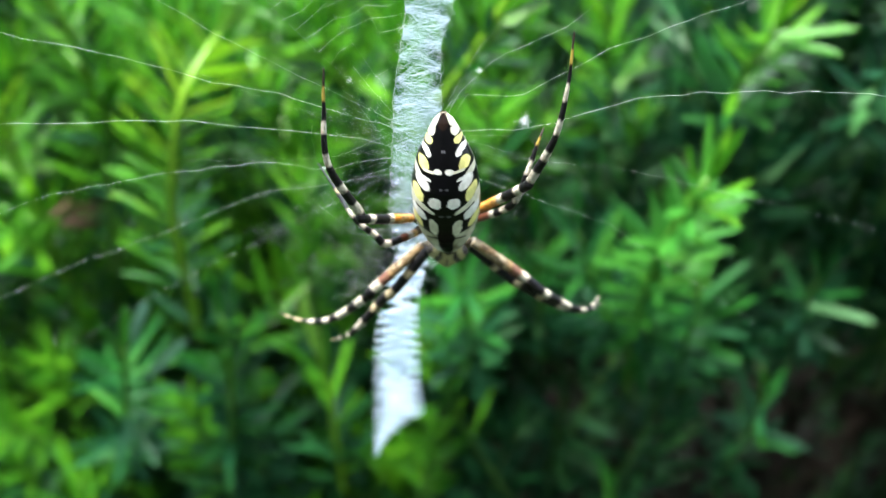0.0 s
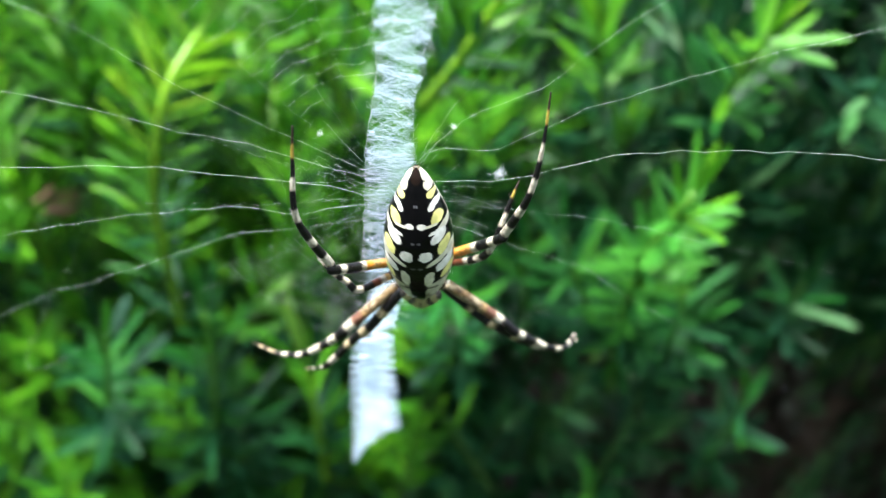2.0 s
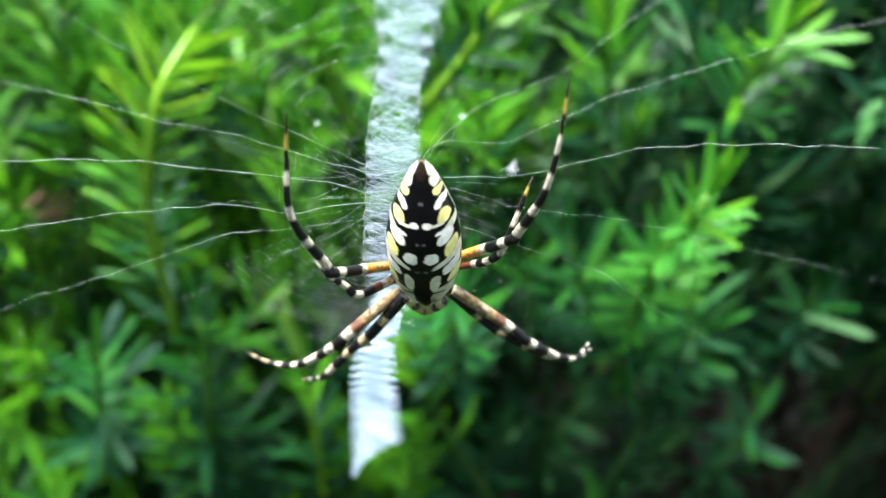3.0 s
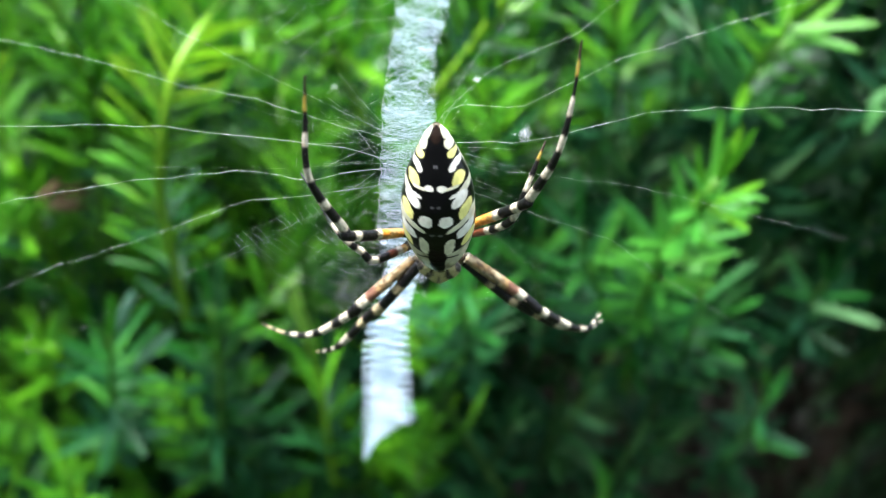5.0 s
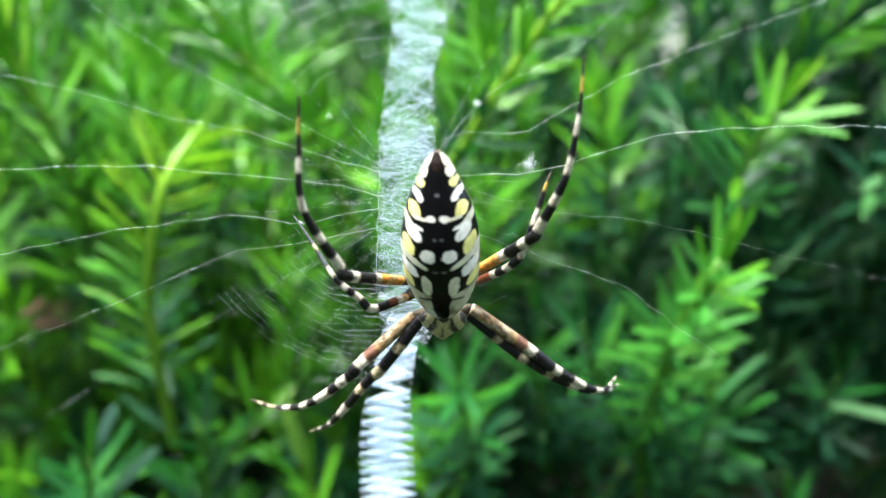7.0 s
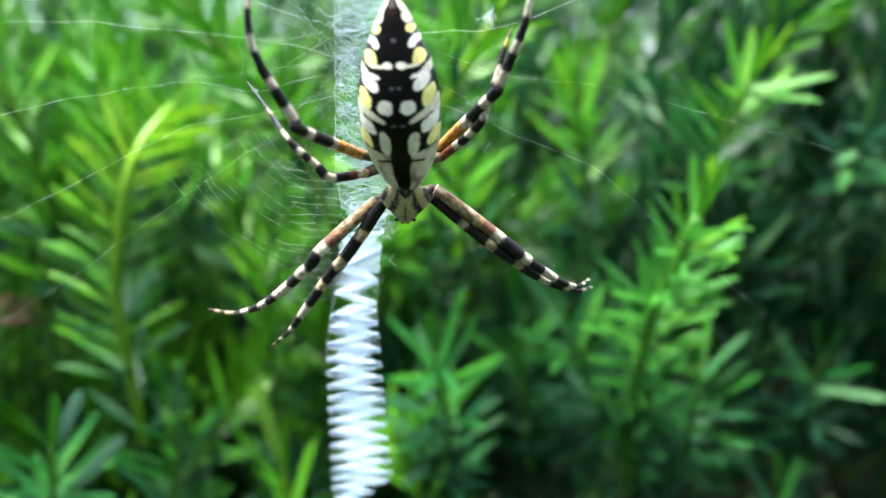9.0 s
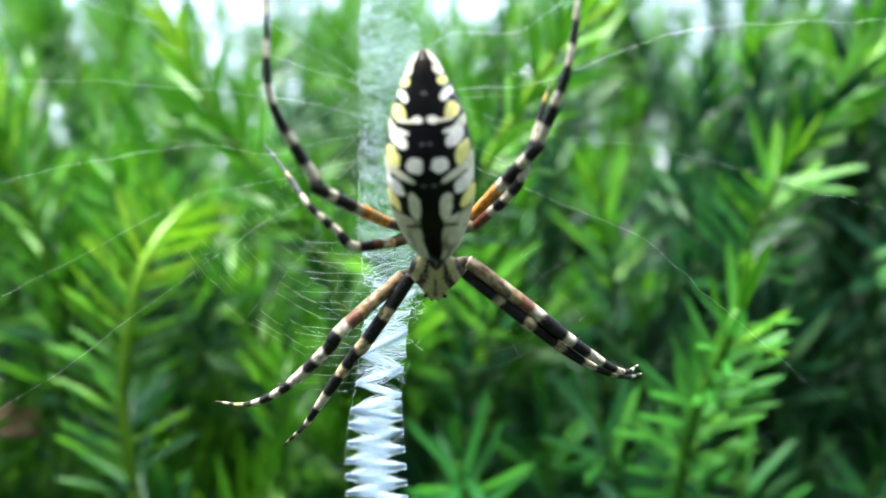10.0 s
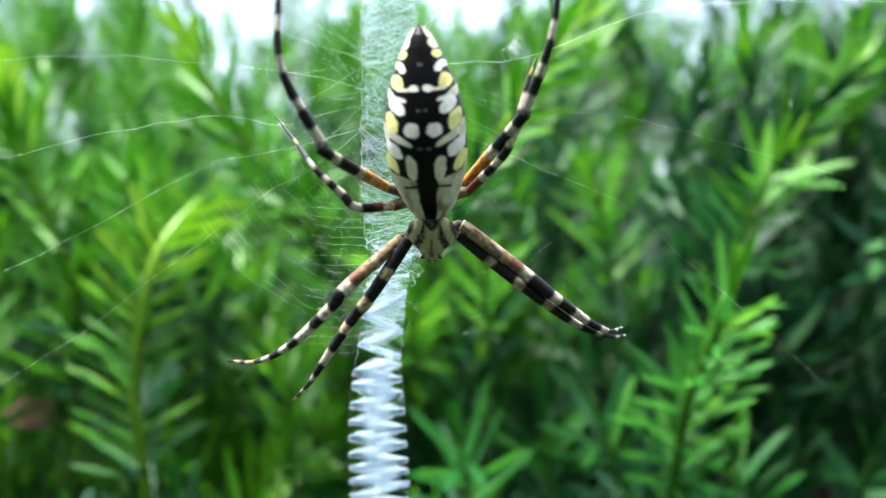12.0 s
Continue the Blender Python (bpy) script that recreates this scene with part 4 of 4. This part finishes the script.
loops = []
for _ in range(12):
    z = rand.uniform(-13, 1)
    edge = rand.choice((LOWER_L, LOWER_R, LOWER_R))
    x = edge_at(edge, z) + (rand.uniform(-1.2, 0.2) if edge is LOWER_L else rand.uniform(-0.2, 1.4))
    p = [on_web(x + rand.gauss(0, 0.5), z + (k - 1.5) * 0.6 + rand.gauss(0, 0.2), rand.uniform(-0.4, 0.3)) for k in range(4)]
    loops.append(tube(curve_points(p, 14), [rand.uniform(0.008, 0.015) * MM] * 14, 3, False))
v, f = joined(loops)
web_part("loose_silk", v, f, silk, "loose silk loops below the hub", True)

# catching lines strung from spoke to spoke, each side of the bands
spokes_left = [95, 109, 120, 133, 160, 184, 197, 211, 226, 242, 254]


def spoke(angle, r):
    a = radians(angle)
    return (HUB[0] + r * math.cos(a), HUB[1] + r * math.sin(a))


def capture(angles, r0, r1, step, keep, radius):
    pieces = []
    r = r0
    while r < r1:
        for a, b in zip(angles, angles[1:]):
            if rand.random() > keep:
                continue
            p, q = spoke(a, r + rand.uniform(-0.25, 0.25)), spoke(b, r + rand.uniform(-0.25, 0.25))
            mid = ((p[0] + q[0]) / 2 * 0.995 + rand.gauss(0, 0.2), (p[1] + q[1]) / 2 - 0.12 + rand.gauss(0, 0.25))
            pieces.append(tube([on_web(*p), on_web(*mid), on_web(*q)], [radius * MM] * 3, 3, False))
        r += step * rand.uniform(0.85, 1.15)
    return pieces


v, f = joined(capture(spokes_left[:4], 17, 38, 1.75, 0.8, 0.006)
              + capture(list(range(206, 256, 7)), 15, 31, 1.1, 0.6, 0.0055)
              + capture(list(range(-80, -34, 9)), 14, 32, 1.8, 0.55, 0.0035))
web_part("spiral_threads", v, f, silk, "fine sticky spiral lines", True)
ladder = []
z = 5.0
while z > -15.0:
    x0 = edge_at(UPPER_L if z > -4 else LOWER_L, z)
    run, rise = rand.uniform(5.5, 9.0), rand.uniform(0.2, 0.9)
    p = [on_web(x0 - run * t, z + rise * t * t + rand.uniform(-0.12, 0.12)) for t in (0, 0.3, 0.65, 1)]
    ladder.append(tube(curve_points(p, 9), [rand.uniform(0.0055, 0.009) * MM] * 9, 3, False))
    z -= rand.uniform(0.95, 1.4)
v, f = joined(ladder)
web_part("spiral_threads", v, f, silk, "close sticky lines beside the ribbon", True)
thin = []
for a in spokes_left + list(range(206, 256, 7)):
    thin.append(thread([on_web(*spoke(a, 6)), on_web(*spoke(a, 19)), on_web(*spoke(a + rand.uniform(-2, 2), rand.uniform(27, 36)))], 0.0022 * MM, rand, 0.16))
v, f = joined(thin)
web_part("spoke_threads", v, f, silk, "fine spokes of the web", True)

# the fine mesh round the hub: close spokes, tied across by short lines
mesh_lines = []
for first, last, count, reach in ((112, 250, 26, 17), (-30, 66, 15, 14)):
    for _ in range(count):
        a = rand.uniform(first, last)
        r0, r1 = rand.uniform(3, 7), reach * rand.uniform(0.6, 1.1)
        bend = rand.gauss(0, 4)
        shift = rand.gauss(0, 3.5)
        p = []
        for t in (0, 0.35, 0.7, 1):
            x, z = spoke(a + bend * t, r0 + (r1 - r0) * t)
            p.append(on_web(x, z + shift, rand.uniform(-0.3, 0.2)))
        mesh_lines.append(tube(curve_points(p, 9), [rand.choice((0.0025, 0.003, 0.004, 0.006)) * MM] * 9, 3, False))
mesh_lines += capture(list(range(112, 250, 9)), 6, 16, 0.8, 0.25, 0.0035) + capture(list(range(-30, 70, 9)), 6, 12, 1.1, 0.12, 0.003)
v, f = joined(mesh_lines)
web_part("hub", v, f, silk, "close mesh of fine silk round the hub", True)


def tuft(x, z, size, label, seed):
    """A scrap of loose silk caught on a line."""
    r = random.Random(seed)
    pieces = []
    for _ in range(24 if size > 1 else 7):
        p = [on_web(x + r.gauss(0, size * 0.3), z + r.gauss(0, size * (0.34 if size > 1 else 0.28)), r.uniform(-0.4, 0.4)) for _ in range(4)]
        pieces.append(tube(curve_points(p, 9), [r.uniform(0.005, 0.013) * MM] * 9, 3, False))
    v, f = joined(pieces)
    tagged(link_mesh("silk_scrap", [Vector(p) for p in v], f, silk), label, "silk scrap")


tuft(10.2, 22.0, 1.6, "crumpled white silk scrap hanging in the web", 1)
tuft(4.4, 28.9, 0.7, "small knot of white silk on a web line", 2)
tuft(-11.6, 27.5, 0.7, "small knot of white silk on a web line", 3)
tuft(-16.6, 14.6, 0.6, "tiny white silk knot where a leg holds the web", 4)

# a few withered needles caught in the hedge
def loose_needle(name, mesh, foot, tip, width, turn):
    """A needle laid from foot to tip."""
    way = Vector(tip) - Vector(foot)
    n = new(name, mesh)
    n.parent = hedge
    n.matrix_parent_inverse = Matrix.Translation(-Vector(hedge.location))
    across = (Matrix.Rotation(turn, 3, way) @ way.cross(Vector((0, 1, 0)))).normalized()
    m = Matrix((across, way.normalized(), across.cross(way).normalized())).transposed().to_4x4()
    m.translation = foot
    n.matrix_basis = m @ Matrix.Diagonal((width / 0.136, way.length, way.length, 1))


withered = leaf_material("needle_withered", [(0.0, (0.07, 0.032, 0.022)), (1.0, (0.12, 0.055, 0.038))], False, 0.7, 0.15)
brown = needle_mesh("withered_needle", withered, -0.3)
spot = Vector((-0.1425, 0.258, 0.9115))
for dx, dz, ex, ez in ((0, 0, 0.011, 0.003), (0.001, 0.003, 0.010, 0.006), (-0.003, -0.002, 0.008, -0.002), (0.002, -0.004, 0.011, -0.001), (-0.006, 0.001, 0.002, 0.005)):
    loose_needle("withered_needle", brown, spot + Vector((dx, 0, dz)), spot + Vector((ex, 0.004, ez)), 0.0019, 0.4 * dx / 0.003)
# needles that show their pale undersides
underside = needle_mesh("needle", leaf_material("needle_underside", [(0.0, (0.13, 0.30, 0.20)), (1.0, (0.22, 0.42, 0.30))], False, 0.4, 0.2, 0.4), 0.1)
for foot, tip in (((-0.0891, 0.2290, 0.9170), (-0.0797, 0.2300, 0.9341)), ((-0.1038, 0.2125, 0.8862), (-0.0953, 0.2110, 0.9014)), ((-0.1004, 0.2150, 0.8733), (-0.0856, 0.2130, 0.8872))):
    loose_needle("needle", underside, foot, tip, 0.0030, 0.3)

# ---- single needles of the nearest shoots ----
for k, (ctrl, count, length, tone, thick, wide, flat) in enumerate(SHOOTS):
    shoot(ctrl, count, length, tone, 40 + k, thick, wide, flat)
